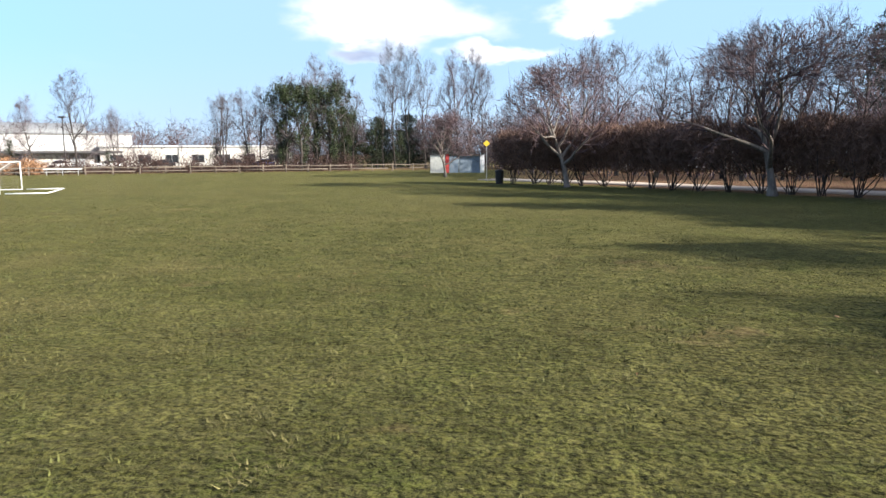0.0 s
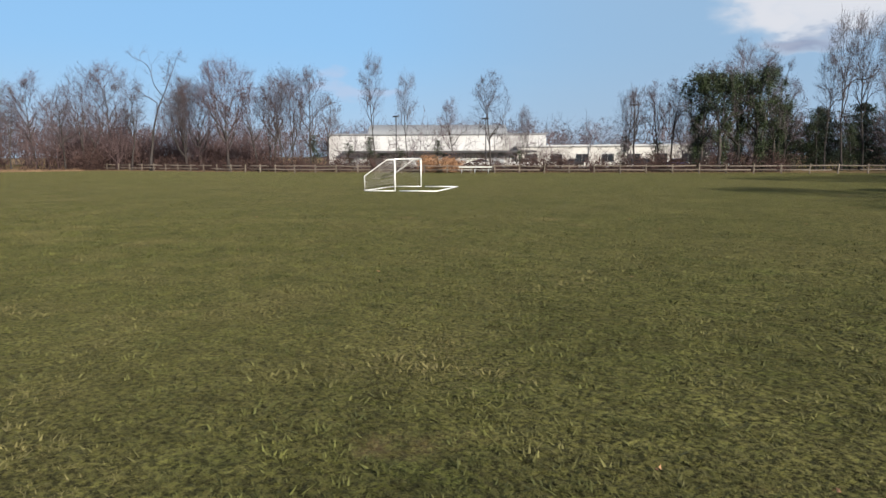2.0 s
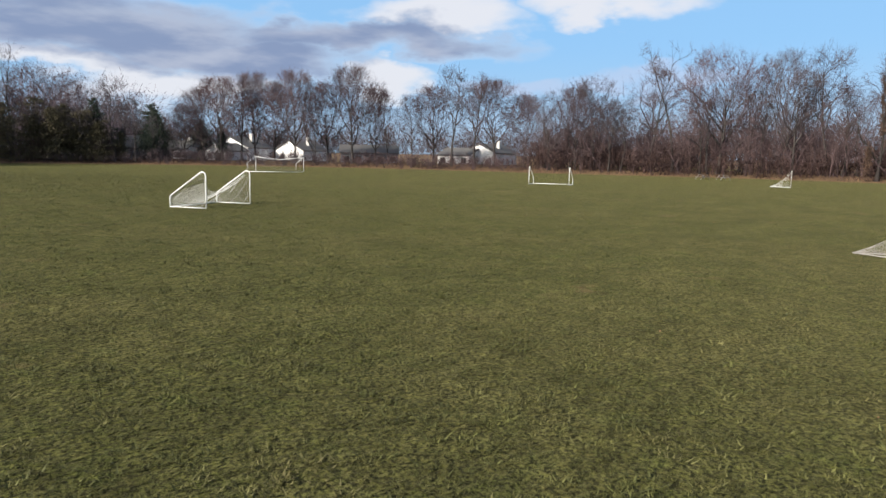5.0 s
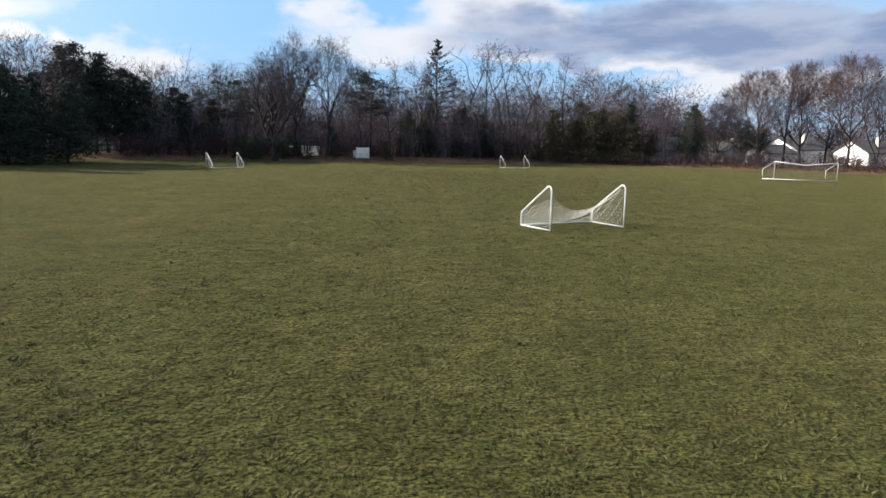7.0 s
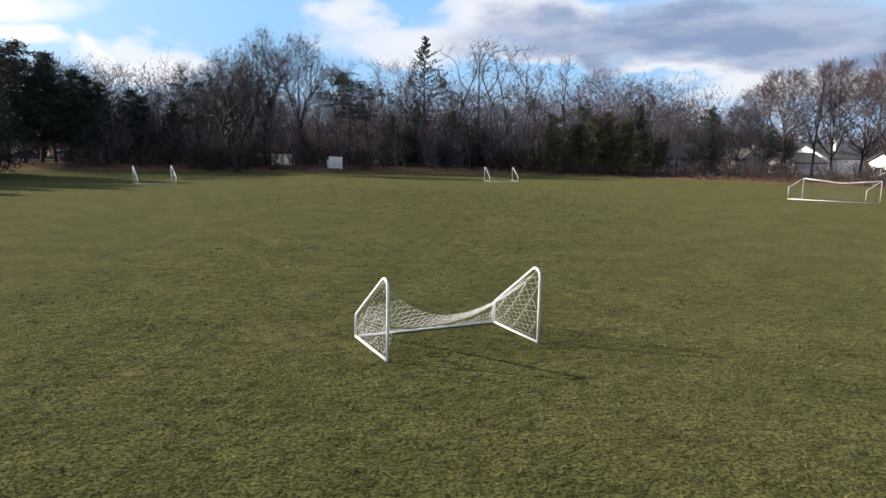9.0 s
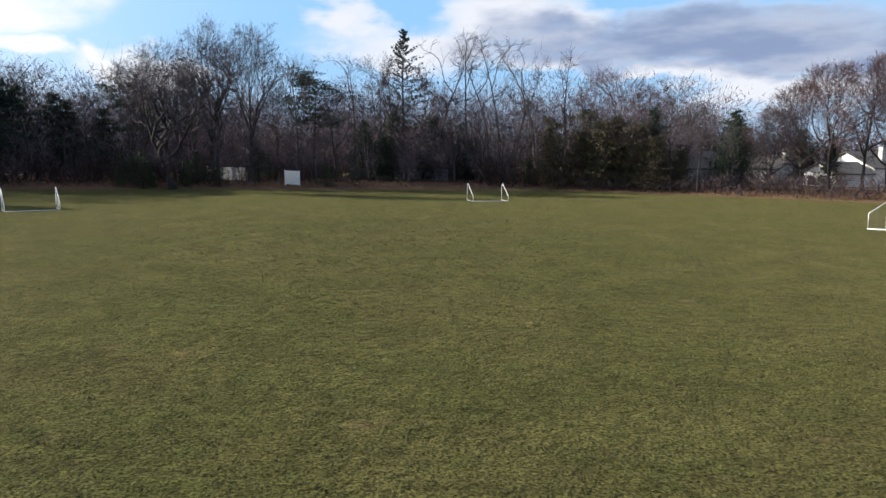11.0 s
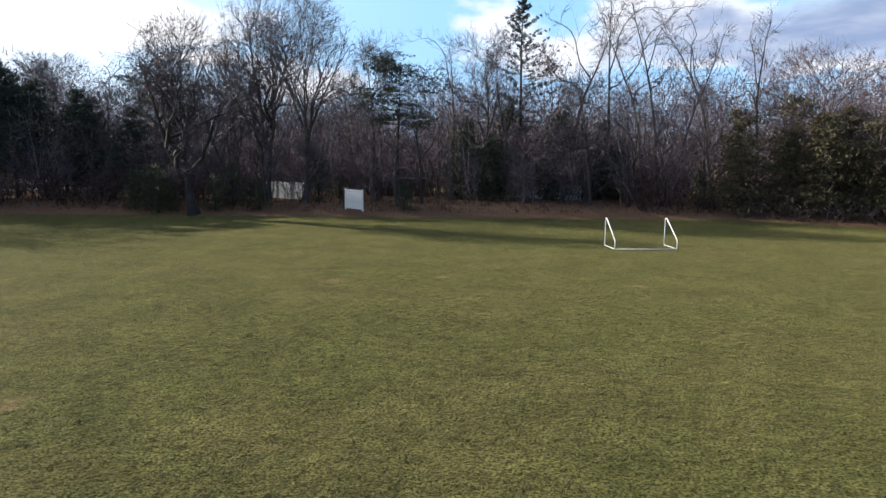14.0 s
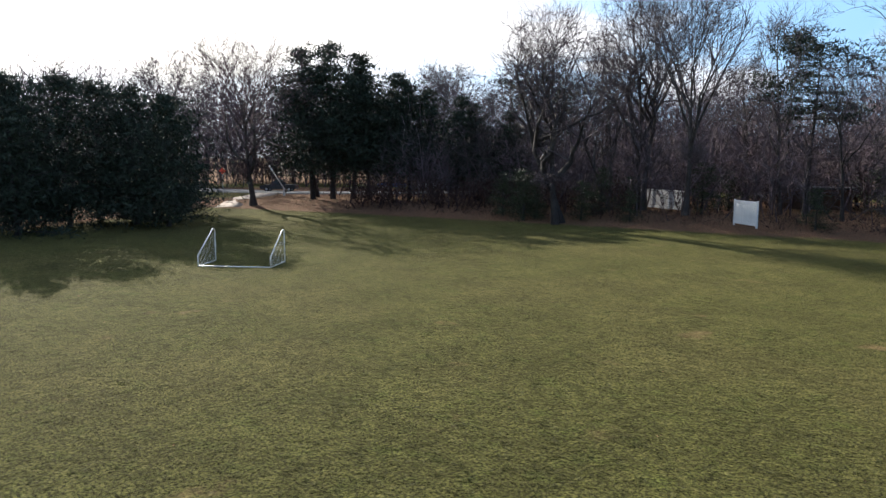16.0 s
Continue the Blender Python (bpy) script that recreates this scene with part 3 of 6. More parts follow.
def leaf_burst(rng, centre, spread, n, size, flat=1.0, thin=1.0):
    """n small leaves or needle sprays as thin kites round a point."""
    c = centre + rng.normal(size=(n, 3)) * spread * [1, 1, flat]
    a = rng.normal(size=(n, 3))
    a /= np.linalg.norm(a, axis=1, keepdims=True)
    b = np.cross(a, rng.normal(size=(n, 3)))
    b /= np.linalg.norm(b, axis=1, keepdims=True) + 1e-9
    s = size * rng.uniform(0.6, 1.3, (n, 1))
    return np.stack([c - a * s * 0.5, c + a * s * 0.5 + b * s * 0.18 * thin, c + a * s * 0.15 - b * s * 0.35 * thin], 1)


def pine(seed, height, r, first, width, whorls, per, clumps, leaves, size, flat=0.45, mat=None, label="", shape=1.0, flat_top=False, name="pine_tree", bark=None):
    """An evergreen: trunk with whorls of limbs, each with clumps of needles."""
    rng = np.random.default_rng(seed)
    wood, green = Tubes(), Tubes()
    trunk, _ = limb(rng, (0, 0, -0.25), (rng.normal() * 0.05, rng.normal() * 0.05, 1), height + 0.25, 9, 0.03, 0.05)
    rad = r * (1 - 0.92 * np.linspace(0, 1, 9))
    rad[0] *= 1.3
    wood.add(trunk, rad, 8)
    for i in range(whorls):
        f = first + (0.99 - first) * (i + rng.uniform(0, 0.5)) / whorls
        g = (f - first) / (1 - first)
        for k in range(per):
            if rng.random() < 0.12:
                continue
            p, _ = along(trunk, f)
            az = rng.uniform(0, 6.283)
            reach = height * width * (max(0.03, (1 - g) ** shape) if not flat_top else (0.55 + 0.6 * math.sin(g * 2.6))) * rng.uniform(0.45, 1.15)
            tilt = rng.uniform(-0.15, 0.25) + 0.5 * g * g
            lp, _ = limb(rng, p, (math.cos(az), math.sin(az), tilt), reach, 5, 0.08, 0.03)
            wood.add(lp, max(0.02, r * 0.28 * (1 - g * 0.6)) * (1 - 0.85 * np.linspace(0, 1, 5)), 5)
            for c in range(clumps):
                q, _ = along(lp, (0.25 if not flat_top else 0.5) + 0.75 * (c + rng.uniform(0, 0.9)) / clumps * (1 if not flat_top else 0.65))
                q = q + rng.normal(size=3) * reach * [0.15, 0.15, 0.12]
                green.leaves.append(leaf_burst(rng, q, reach * 0.12 + 0.14, max(3, int(leaves * min(1.0, reach / 3.0))), size, flat, 0.4))
    top = trunk[-1]
    green.leaves.append(leaf_burst(rng, top, 0.12, 8, size * 0.5, 1.6))
    ob = group(name, label=label or "dark evergreen pine with dense low boughs", category="tree")
    hang("trunk", wood.build("trunk", bark or BARK), ob)
    hang("crown", green.build("crown", mat or NEEDLE, False), ob)
    return ob


def ivy_tree(seed, height, label, leaf=None, thick=250, trunk="", reach=0.22):
    """A tree whose trunk and limbs are clad in ivy, bare at the tips."""
    ob = bare_tree(seed, height, 0.28, 0.16, 9, 20, 0.30, up=0.2, wob=0.16, subs=5, subsubs=4, twigs=4, label=label, spread=0.19)
    rng = np.random.default_rng(seed + 5)
    t = Tubes()
    me = ob.children[0].data
    co = np.zeros(len(me.vertices) * 3)
    me.vertices.foreach_get("co", co)
    co = co.reshape(-1, 3)
    keep = co[(co[:, 2] < height * 0.9) & (np.hypot(co[:, 0], co[:, 1]) < 0.5 + reach * co[:, 2])]
    for q in keep[rng.choice(len(keep), thick)]:
        t.leaves.append(leaf_burst(rng, q, 0.19, 24, 0.26, 2.0))
    for z in rng.uniform(0.03, 0.62, 110) * height:
        p = co[np.argmin(np.abs(co[:, 2] - z) + 0.6 * np.hypot(co[:, 0], co[:, 1]))]
        t.leaves.append(leaf_burst(rng, np.array([p[0], p[1], z]), 0.34, 26, 0.26, 1.6))
    hang("ivy", t.build("ivy", leaf or IVY, False), ob, trunk or "dark green climbing ivy")
    return ob


used = {}


def true_top(ob):
    """The height that a tree's mesh really reaches, a few stray tips aside."""
    tops = []
    for child in ob.children:
        co = np.zeros(len(child.data.vertices) * 3, np.float32)
        child.data.vertices.foreach_get("co", co)
        tops.append(float(np.percentile(co[2::3], 99.6)))
    return max(tops)


def plant(key, make, x, y, h, turn=None, wide=1.0, label="", category=""):
    """Puts one tree of a kind at a place, scaled to its height; the first is built, the rest are copies."""
    first = key not in used
    if first:
        ob = make()
        used[key] = (ob, true_top(ob))
    else:
        ob = copy_thing(used[key][0], Matrix.Identity(4))
    s = h / used[key][1]
    z = float(rise(x, y))
    ob.matrix_basis = Matrix.Translation((x, y, z)) @ Matrix.Rotation(radians((x * 37 + y * 91) % 360 if turn is None else turn), 4, "Z") @ Matrix.Diagonal((s * wide, s * wide, s, 1))
    tagged(ob, label, category)
    return ob


WOOD = [
    lambda: bare_tree(11, 20, 0.28, 0.26, 11, 40, 0.36, wob=0.15, subs=7, subsubs=7, twigs=4, spread=0.25),
    lambda: bare_tree(12, 20, 0.25, 0.22, 12, 44, 0.33, wob=0.16, subs=7, subsubs=7, twigs=4, spread=0.23),
    lambda: bare_tree(13, 20, 0.29, 0.32, 11, 38, 0.38, wob=0.18, subs=7, subsubs=7, twigs=4, twig=TWIG_RED, spread=0.28),
    lambda: bare_tree(14, 20, 0.25, 0.22, 7, 38, 0.30, wob=0.15, stems=2, subs=6, subsubs=6, twigs=5, spread=0.29),
    lambda: bare_tree(15, 20, 0.26, 0.36, 10, 42, 0.37, wob=0.20, twig=TWIG_GREY, subs=7, subsubs=7, twigs=4, spread=0.22),
]
VASE = [
    lambda: bare_tree(21, 18, 0.34, 0.22, 13, 44, 0.50, up=0.08, wob=0.14, subs=9, subsubs=7, twigs=6, twig=TWIG_RED, label="wide-crowned leafless tree with fine reddish twigs", spread=0.38, top=0.62),
    lambda: bare_tree(22, 18, 0.32, 0.18, 13, 32, 0.55, up=0.09, wob=0.12, subs=9, subsubs=7, twigs=6, twig=TWIG_GREY, label="wide-crowned leafless tree with upright grey limbs", spread=0.31, top=0.62),
    lambda: bare_tree(23, 18, 0.30, 0.26, 11, 40, 0.62, up=0.08, wob=0.14, subs=10, subsubs=8, twigs=7, twig=TWIG_RED, label="leafless tree with a high rounded crown before the gardens", spread=0.40, low=0.16, top=0.62),
]
FAN = lambda: bare_tree(24, 21, 0.30, 0.28, 15, 24, 0.50, up=0.10, wob=0.10, subs=9, subsubs=7, twigs=4, twig=TWIG_GREY, label="tall fan-shaped leafless tree with many fine branches", spread=0.24, top=0.66)
OLD = lambda: bare_tree(26, 19, 0.46, 0.20, 10, 36, 0.50, up=0.08, wob=0.24, subs=8, subsubs=7, twigs=4, stems=2, label="large old leafless tree with crooked dark limbs at the wood's edge", spread=0.30, low=0.2, top=0.82)
SNAKE = [
    lambda: bare_tree(31, 22, 0.25, 0.50, 8, 22, 0.22, up=0.13, wob=0.24, subs=5, subsubs=4, twigs=3, twig=TWIG_GREY, label="tall leafless locust tree with crooked upper limbs", spread=0.12, low=0.4),
    lambda: bare_tree(33, 22, 0.23, 0.54, 7, 26, 0.24, up=0.13, wob=0.26, subs=5, subsubs=4, twigs=3, twig=TWIG_GREY, label="tall leafless locust tree with crooked upper limbs", spread=0.13, low=0.42),
]
VINE = lambda: ivy_tree(52, 18, "leafless tree whose trunk is wrapped in brown vines", VINE_BROWN, 110, "tangle of dry brown vines", 0.03)


def wood_tree(x, y, h, v, **k):
    return plant(("w", v), WOOD[v], x, y, h, **k)


# the wood's edge to the east, beyond the goals
for i, (x, y, h) in enumerate([(85.2, 68.8, 10.5), (90.0, 67.9, 15.3), (90.3, 63.1, 15.9), (91.6, 58.7, 12.5), (95.2, 56.2, 19.0), (96.7, 47.2, 14.0), (104.8, 43.7, 16.9), (102.0, 35.1, 16.1), (106.0, 31.9, 19.6), (104.8, 29.0, 14.9), (106.1, 16.2, 13.2), (110.6, 4.9, 17.1), (106.9, -3.6, 11.6), (108.0, -10.3, 14.2)]):
    wood_tree(x, y, h, (i * 3) % 5)
for i, (x, y, h) in enumerate([(111.0, -13.6, 13.8), (106.0, -17.7, 15.6), (108.9, -22.4, 13.6), (107.7, -26.3, 14.8), (108.0, -30.4, 16.8), (101.5, -33.1, 14.2), (102.3, -36.6, 17.6), (101.6, -40.7, 18.6), (93.3, -41.1, 15.2), (66.8, -50.3, 12.8), (67.1, -52.5, 12.2), (63.0, -52.4, 15.0)]):
    wood_tree(x, y, h, (i * 3) % 5, wide=0.85)
for i, (x, y, h) in enumerate([(98.8, 45.3, 19.8), (104.4, 37.7, 19.4), (107.8, 0.7, 18.6), (81.0, -45.4, 14.8), (80.5, -47.6, 13.8)]):
    plant(("v", i % 2), VASE[i % 2], x, y, h, wide=0.85)
for i, (x, y, h) in enumerate([(96.4, 51.9, 21.0), (109.4, 9.3, 16.3), (86.2, -41.7, 19.6)]):
    plant(("s", i % 2), SNAKE[i % 2], x, y, h, label="tall slender leafless tree above the wood's edge")
for i, (x, y, h) in enumerate([(71.4, -47.9, 17.0)]):
    plant(("v", i % 2), VASE[i % 2], x, y, h, wide=0.7, label="tall fan-topped leafless tree behind the rail fence")
for i, (x, y, h) in enumerate([(102.1, 23.5, 17.4), (103.0, 20.0, 15.7), (105.5, 22.4, 13.5)]):
    plant("vine", VINE, x, y, h)
for i, (x, y, h) in enumerate([(90, 60, 12), (97, 46, 13), (103, 40, 14), (108, 28, 13), (114, 12, 13), (114, -3, 12), (113, -13, 12), (110, -22, 12), (109, -34, 12), (104, -44, 12), (101, -52, 14), (98, -60, 13), (112, 48, 14),
                               (100, 58, 14), (108, 36, 13), (118, 22, 14), (120, -8, 13), (116, -26, 13)]):
    wood_tree(x, y, h, (i * 2) % 5)
# north-east, in front of the houses
for i, (x, y, h) in enumerate([(55.5, 125.5, 17.6), (64.8, 112.6, 15.2), (77.2, 96.5, 13.7), (80.1, 88.4, 18.7), (82.1, 84.2, 17.0), (87.9, 71.9, 13.7), (95.5, 65.9, 13.0), (76.8, 103.8, 11.8)]):
    wood_tree(x, y, h, (i * 3) % 5)
for i, (x, y, h) in enumerate([(44.1, 126.7, 11.1), (49.8, 122.0, 16.6), (57.2, 122.8, 18.2), (59.9, 111.6, 17.9), (86.7, 83.5, 16.6), (88.7, 66.0, 14.5), (69.5, 105.9, 19.3)]):
    plant(("v", 2), VASE[2], x, y, h, wide=(0.95, 1.1, 0.85)[i % 3])
for i, (x, y, h) in enumerate([(31.1, 125.8, 15.5), (33.9, 123.5, 12.0), (33.6, 128.0, 11.2), (43.3, 124.8, 10.8), (47.5, 127.4, 11.8), (41.6, 136.5, 9.1)]):
    wood_tree(x, y, h, 4, wide=0.75)
for i, (x, y, h) in enumerate([(49.8, 130.7, 14.8), (62.0, 123.9, 16.7), (69.6, 115.1, 16.6), (76.9, 108.6, 15.7), (83.5, 97.7, 15.9), (90.6, 79.7, 13.8)]):
    plant(("v", 2), VASE[2], x, y, h, wide=(1.1, 0.9)[i % 2])
# the north wood
plant("old", OLD, -34, 112.6, 18.4, turn=200)
plant("old", OLD, -33, 124.3, 22.6, turn=80, wide=0.7)
plant("fan", FAN, -26.9, 121.7, 21.4)
for i, (x, y, h) in enumerate([(-38.5, 125.3, 16.4), (-35.4, 122.1, 17.2), (-21.7, 128.5, 18.0), (-11.7, 133.6, 19.0), (-4.9, 137.6, 17.8), (-15.8, 126.1, 13.1), (-42.2, 118.9, 12.3), (-49.2, 119.5, 12.3), (-26.6, 131.2, 15.0)]):
    wood_tree(x, y, h, (i * 3) % 5, wide=0.85)
for i, (x, y, h) in enumerate([(0.9, 131.0, 13.7), (4.7, 130.0, 12.6), (12.1, 134.0, 12.9), (8.4, 131.0, 10.9), (16.0, 135.9, 11.6), (20.1, 131.5, 10.3), (24.5, 132.2, 10.7), (26.6, 128.3, 9.8)]):
    wood_tree(x, y, h, (i * 3) % 5)
for i, (x, y, h) in enumerate([(-3.1, 142.1, 22.9), (1.9, 141.4, 23.0), (5.7, 144.4, 23.2), (7.3, 146.8, 23.7), (9.4, 145.3, 20.9), (13.4, 147.3, 23.0), (17.9, 144.5, 20.9), (-15.1, 134.7, 19.9)]):
    plant(("s", i % 2), SNAKE[i % 2], x, y, h)
for i, (x, y, h) in enumerate([(29.0, 169.1, 21.0)]):
    plant(("v", i % 2), VASE[i % 2], x, y, h, wide=1.0, label="broad leafless tree with a rounded crown behind the wood")
plant("lean", lambda: bare_tree(41, 20, 0.24, 0.45, 8, 30, 0.26, lean=-0.30, wob=0.2, up=0.12, twigs=5, label="leafless tree leaning to one side at the wood's edge", spread=0.22), -5.5, 131, 18.0, turn=10)
# north-west
for i, (x, y, h) in enumerate([(-76, 96, 17.5), (-72, 112, 17), (-60, 124, 17), (-50, 132, 18), (-70, 132, 18), (-84, 140, 20), (-100, 128, 19), (-112, 112, 20), (-96, 98, 18), (-108, 92, 19), (-118, 134, 21), (-90, 154, 21)]):
    wood_tree(x, y, h, (i * 2) % 5)
plant(("v", 0), VASE[0], -69.5, 102, 19.3, wide=1.05, label="big leafless maple with spreading limbs by the entrance path")
# south, behind the rail fence
for i, (x, y, h) in enumerate([(67.4, -53.4, 14.4), (68.2, -56.7, 15.4), (60.4, -55.4, 15.0), (61.5, -59.1, 11.8), (43.1, -68.3, 10.2), (39.8, -72.0, 13.8), (35.2, -74.2, 9.0), (26.0, -84.7, 11.0), (23.4, -82.9, 11.4), (23.7, -88.9, 12.4), (20.4, -86.5, 12.4), (21.3, -93.3, 11.0), (9.8, -96.9, 12.4)]):
    wood_tree(x, y, h, (i * 3) % 5, wide=0.8)
for i, (x, y, h) in enumerate([(16.4, -96.9, 18.2), (14.7, -100.6, 17.6), (-4.1, -104.7, 14.8), (-10.0, -103.5, 16.6), (-5.6, -104.9, 19.2), (-8.0, -103.2, 19.2)]):
    wood_tree(x, y, h, (i * 3) % 5, wide=0.6)
for i, (x, y, h) in enumerate([(53.8, -62.1, 17.0), (48.8, -64.3, 14.0), (5.7, -100.0, 16.0), (3.1, -98.4, 20.2), (1.5, -100.8, 19.8), (-1.5, -100.2, 17.6)]):
    wood_tree(x, y, h, 4, wide=0.55)
# behind the hedge
for i, (x, y, h) in enumerate([(-19.5, -73.2, 8.8), (-28.3, -66.6, 14.4), (-31.6, -66.3, 13.4), (-35.2, -59.9, 12.0), (-38.3, -61.9, 11.2), (-40.6, -58.2, 12.6), (-41.6, -53.2, 13.0), (-45.0, -55.3, 11.6), (-47.2, -51.5, 13.4), (-50.5, -53.7, 12.4)]):
    wood_tree(x, y, h, (i * 3) % 5, wide=0.8)
for i, (x, y, h) in enumerate([(15.4, -85.3, 13.6), (13.3, -85.8, 14.0), (12.4, -88.9, 14.0), (10.2, -89.4, 14.6), (9.3, -92.5, 10.8)]):
    plant("ivy", lambda: ivy_tree(51, 15, "leafless tree thickly clad in dark green ivy"), x, y, h, wide=1.05)
# ornamental trees along the hedge
CRAB = dict(ang=54, up=0.05, wob=0.16, subs=10, subsubs=8, twigs=5, twig_r=0.011, bark=BARK_PALE, twig=TWIG_RED)
plant("crab", lambda: bare_tree(61, 9, 0.26, 0.27, 13, width=0.62, top=0.72, spread=0.68, low=0.12, label="low spreading ornamental tree, leafless, with a pale trunk", **CRAB), -40.3, -34.2, 9.3)
plant("crab2", lambda: bare_tree(62, 9, 0.22, 0.24, 12, width=0.55, top=0.75, spread=0.52, low=0.16, label="spreading ornamental tree, leafless, beside the hedge", **CRAB), -28.4, -42.6, 9.2)
plant("crab2", None, -14.1, -63.5, 6.9, wide=1.05, label="small rounded leafless ornamental tree with reddish twigs")
plant("crab", None, -52, -24, 8.5)
# plain trees out of view to the west, added to cast shadows over the lawn
for i, (x, y, h) in enumerate([(-58, -31, 13), (-62, -25, 14), (-67, -17, 13), (-71, -9, 14), (-64, -36, 15), (-73, -22, 15), (-56, -40, 14)]):
    wood_tree(x, y, h, i % 5)

# evergreens
DARK = lambda: pine(71, 13, 0.24, 0.04, 0.48, 20, 6, 6, 20, 0.58, 0.32, label="dark evergreen pine with dense low boughs", shape=0.6)
DARK2 = lambda: pine(72, 13, 0.22, 0.05, 0.54, 19, 6, 6, 21, 0.58, 0.32, label="broad dark evergreen at the field's edge", shape=0.55)
for i, (x, y, h) in enumerate([(-55, 76, 12), (-59, 80.5, 13), (-58, 85.5, 12.5), (-54.5, 87, 11.5), (-60, 72, 12), (-64, 84, 13), (-64, 91, 12), (-56, 66, 11), (-61, 77, 13)]):
    plant(("d", i % 2), (DARK, DARK2)[i % 2], x, y, h * 0.95)
TALL = lambda: pine(76, 16, 0.26, 0.20, 0.38, 18, 6, 6, 20, 0.58, 0.32, label="tall dark pine with bare lower trunk by the road", shape=0.6)
for x, y, h in [(-68, 109, 17.5), (-66.8, 111, 18.5), (-65.6, 113, 17), (-64.4, 114.8, 15.5), (-63, 116.6, 15), (-61.4, 118.4, 14), (-59, 120, 13), (-56, 121, 12), (-52.5, 121.5, 11), (-49, 122, 10)]:
    plant("tall_pine", TALL, x, y, h)


def spruce(seed, height, reach, label):
    """A narrow conifer: drooping boughs all the way up, thin and uneven, with gaps between them."""
    rng = np.random.default_rng(seed)
    wood, green = Tubes(), Tubes()
    trunk, _ = limb(rng, (0, 0, -0.25), (0.01, 0, 1), height + 0.25, 9, 0.02, 0.05)
    wood.add(trunk, 0.30 * (1 - 0.94 * np.linspace(0, 1, 9)), 8)
    for i in range(160):
        f = 0.10 + 0.89 * (i + rng.uniform(0, 1)) / 160
        g = (f - 0.10) / 0.9
        ln = reach * (1 - g) ** 0.9 * min(1.0, 0.5 + g * 2.0) * rng.choice([0.35, 0.65, 0.9, 1.15]) + 0.2
        az = rng.uniform(0, 6.283)
        p, _ = along(trunk, f)
        bough, _ = limb(rng, p, (math.cos(az), math.sin(az), -0.35 + 0.9 * g), ln, 5, 0.06, 0.07)
        wood.add(bough, max(0.015, 0.05 * (1 - g)) * np.array([1, 0.8, 0.6, 0.4, 0.15]), 3)
        for k in range(6):
            q, _ = along(bough, 0.2 + 0.8 * (k + rng.uniform(0, 0.9)) / 6)
            green.leaves.append(leaf_burst(rng, q + [0, 0, -0.12], 0.08 + 0.16 * (1 - g) * ln / reach, 10, 0.42, 0.7, 0.5))
    ob = group("spruce_tree", label=label, category="tree")
    hang("trunk", wood.build("trunk", BARK), ob)
    hang("crown", green.build("crown", NEEDLE_BLUE, False), ob)
    return ob


plant("spruce", lambda: spruce(73, 24, 11.5, "tall narrow spruce with drooping uneven boughs"), -8.4, 140, 23.6)
plant("flat", lambda: pine(74, 16, 0.28, 0.56, 0.34, 9, 4, 6, 34, 0.55, 0.16, NEEDLE, "pine with a flat ragged crown on a bare trunk", flat_top=True), -20.6, 131, 16.6)
plant("flat", None, -44, 122, 14)
for x, y, h in [(44.5, 143, 10), (27, 133, 9), (-3, 138, 10), (1, 141, 9), (46, 150, 12), (58, 152, 9)]:
    plant(("d", 0), None, x, y, h)
for x, y, h in [(12, -102.5, 9), (8, -103.5, 8.5), (24, -101, 7)]:
    plant("evergreen_shrub", lambda: pine(75, 9, 0.2, 0.06, 0.36, 11, 5, 6, 22, 0.4, 0.7, IVY, "rounded dark green evergreen beside the ivy-clad trees", 0.4, name="evergreen_tree"), x, y, h)
plant(("d", 0), None, -56, -66, 15)
for x, y, h in [(14, -106, 9), (9, -107, 8.5), (4, -108, 9), (-2, -106, 8)]:
    plant(("d", 1), None, x, y, h, label="dark evergreen behind the ivy-clad trees")
# never in view: dense evergreens added to block the sun from the lawn
for x, y, h in [(-58, -20, 14), (-60, -27, 15), (-63, -34, 15), (-66, -13, 13), (-57, -38, 13), (-69, -6, 15), (-71, 2, 15), (-70, 10, 14), (-73, -14, 16)]:
    plant(("d", 1), None, x, y, h, label="dark evergreen at the end of the hedge")
plant("evergreen_shrub", None, 100.0, 9.5, 6.6, wide=1.1, label="low bushy green pine at the wood's edge")
for x, y, h in [(66, -66, 4.2), (59, -71, 3.4), (45, -84, 3.0)]:
    plant("evergreen_shrub", None, x, y, h, label="rounded evergreen shrub behind the rail fence")

for x, y, h in [(-37.5, 112.5, 4.6), (-40.5, 113, 4.0), (-33, 115, 3.4), (-29, 116.5, 2.6), (-10, 133, 7), (-14, 134, 8), (33, 131, 6)]:
    plant("evergreen_shrub", None, x, y, h, wide=1.25, label="dark evergreen shrub at the wood's edge")
for x, y, h in [(-39.9, 114.5, 3.9), (-36.9, 113.4, 3.1), (-32.8, 117.8, 4.2), (-32.7, 122.0, 3.2), (-26.6, 123.9, 4.6), (-26.7, 129.1, 3.7), (-15.8, 120.9, 3.1), (4.4, 140.0, 3.8), (11.6, 132.9, 3.6)]:
    plant("evergreen_shrub", None, x, y, h, wide=1.3, label="dark evergreen shrub at the wood's edge")
for x, y, h in [(-13.8, 136.1, 9.3), (-9.8, 140.3, 11.1), (-10.8, 134.9, 7.5), (-2.9, 142.2, 8.0), (3.0, 141.7, 7.4), (29.5, 132.6, 11.4), (41.1, 130.1, 6.9), (52.1, 127.5, 7.0)]:
    plant(("d", 0), None, x, y, h, wide=0.7, label="dark evergreen among the leafless trees")
OLIVE_TREE = lambda: pine(77, 11, 0.2, 0.05, 0.36, 15, 6, 6, 18, 0.5, 0.6, OLIVE, "dense olive-brown tree overgrown with climbers at the wood's edge", 0.35, name="overgrown_tree")
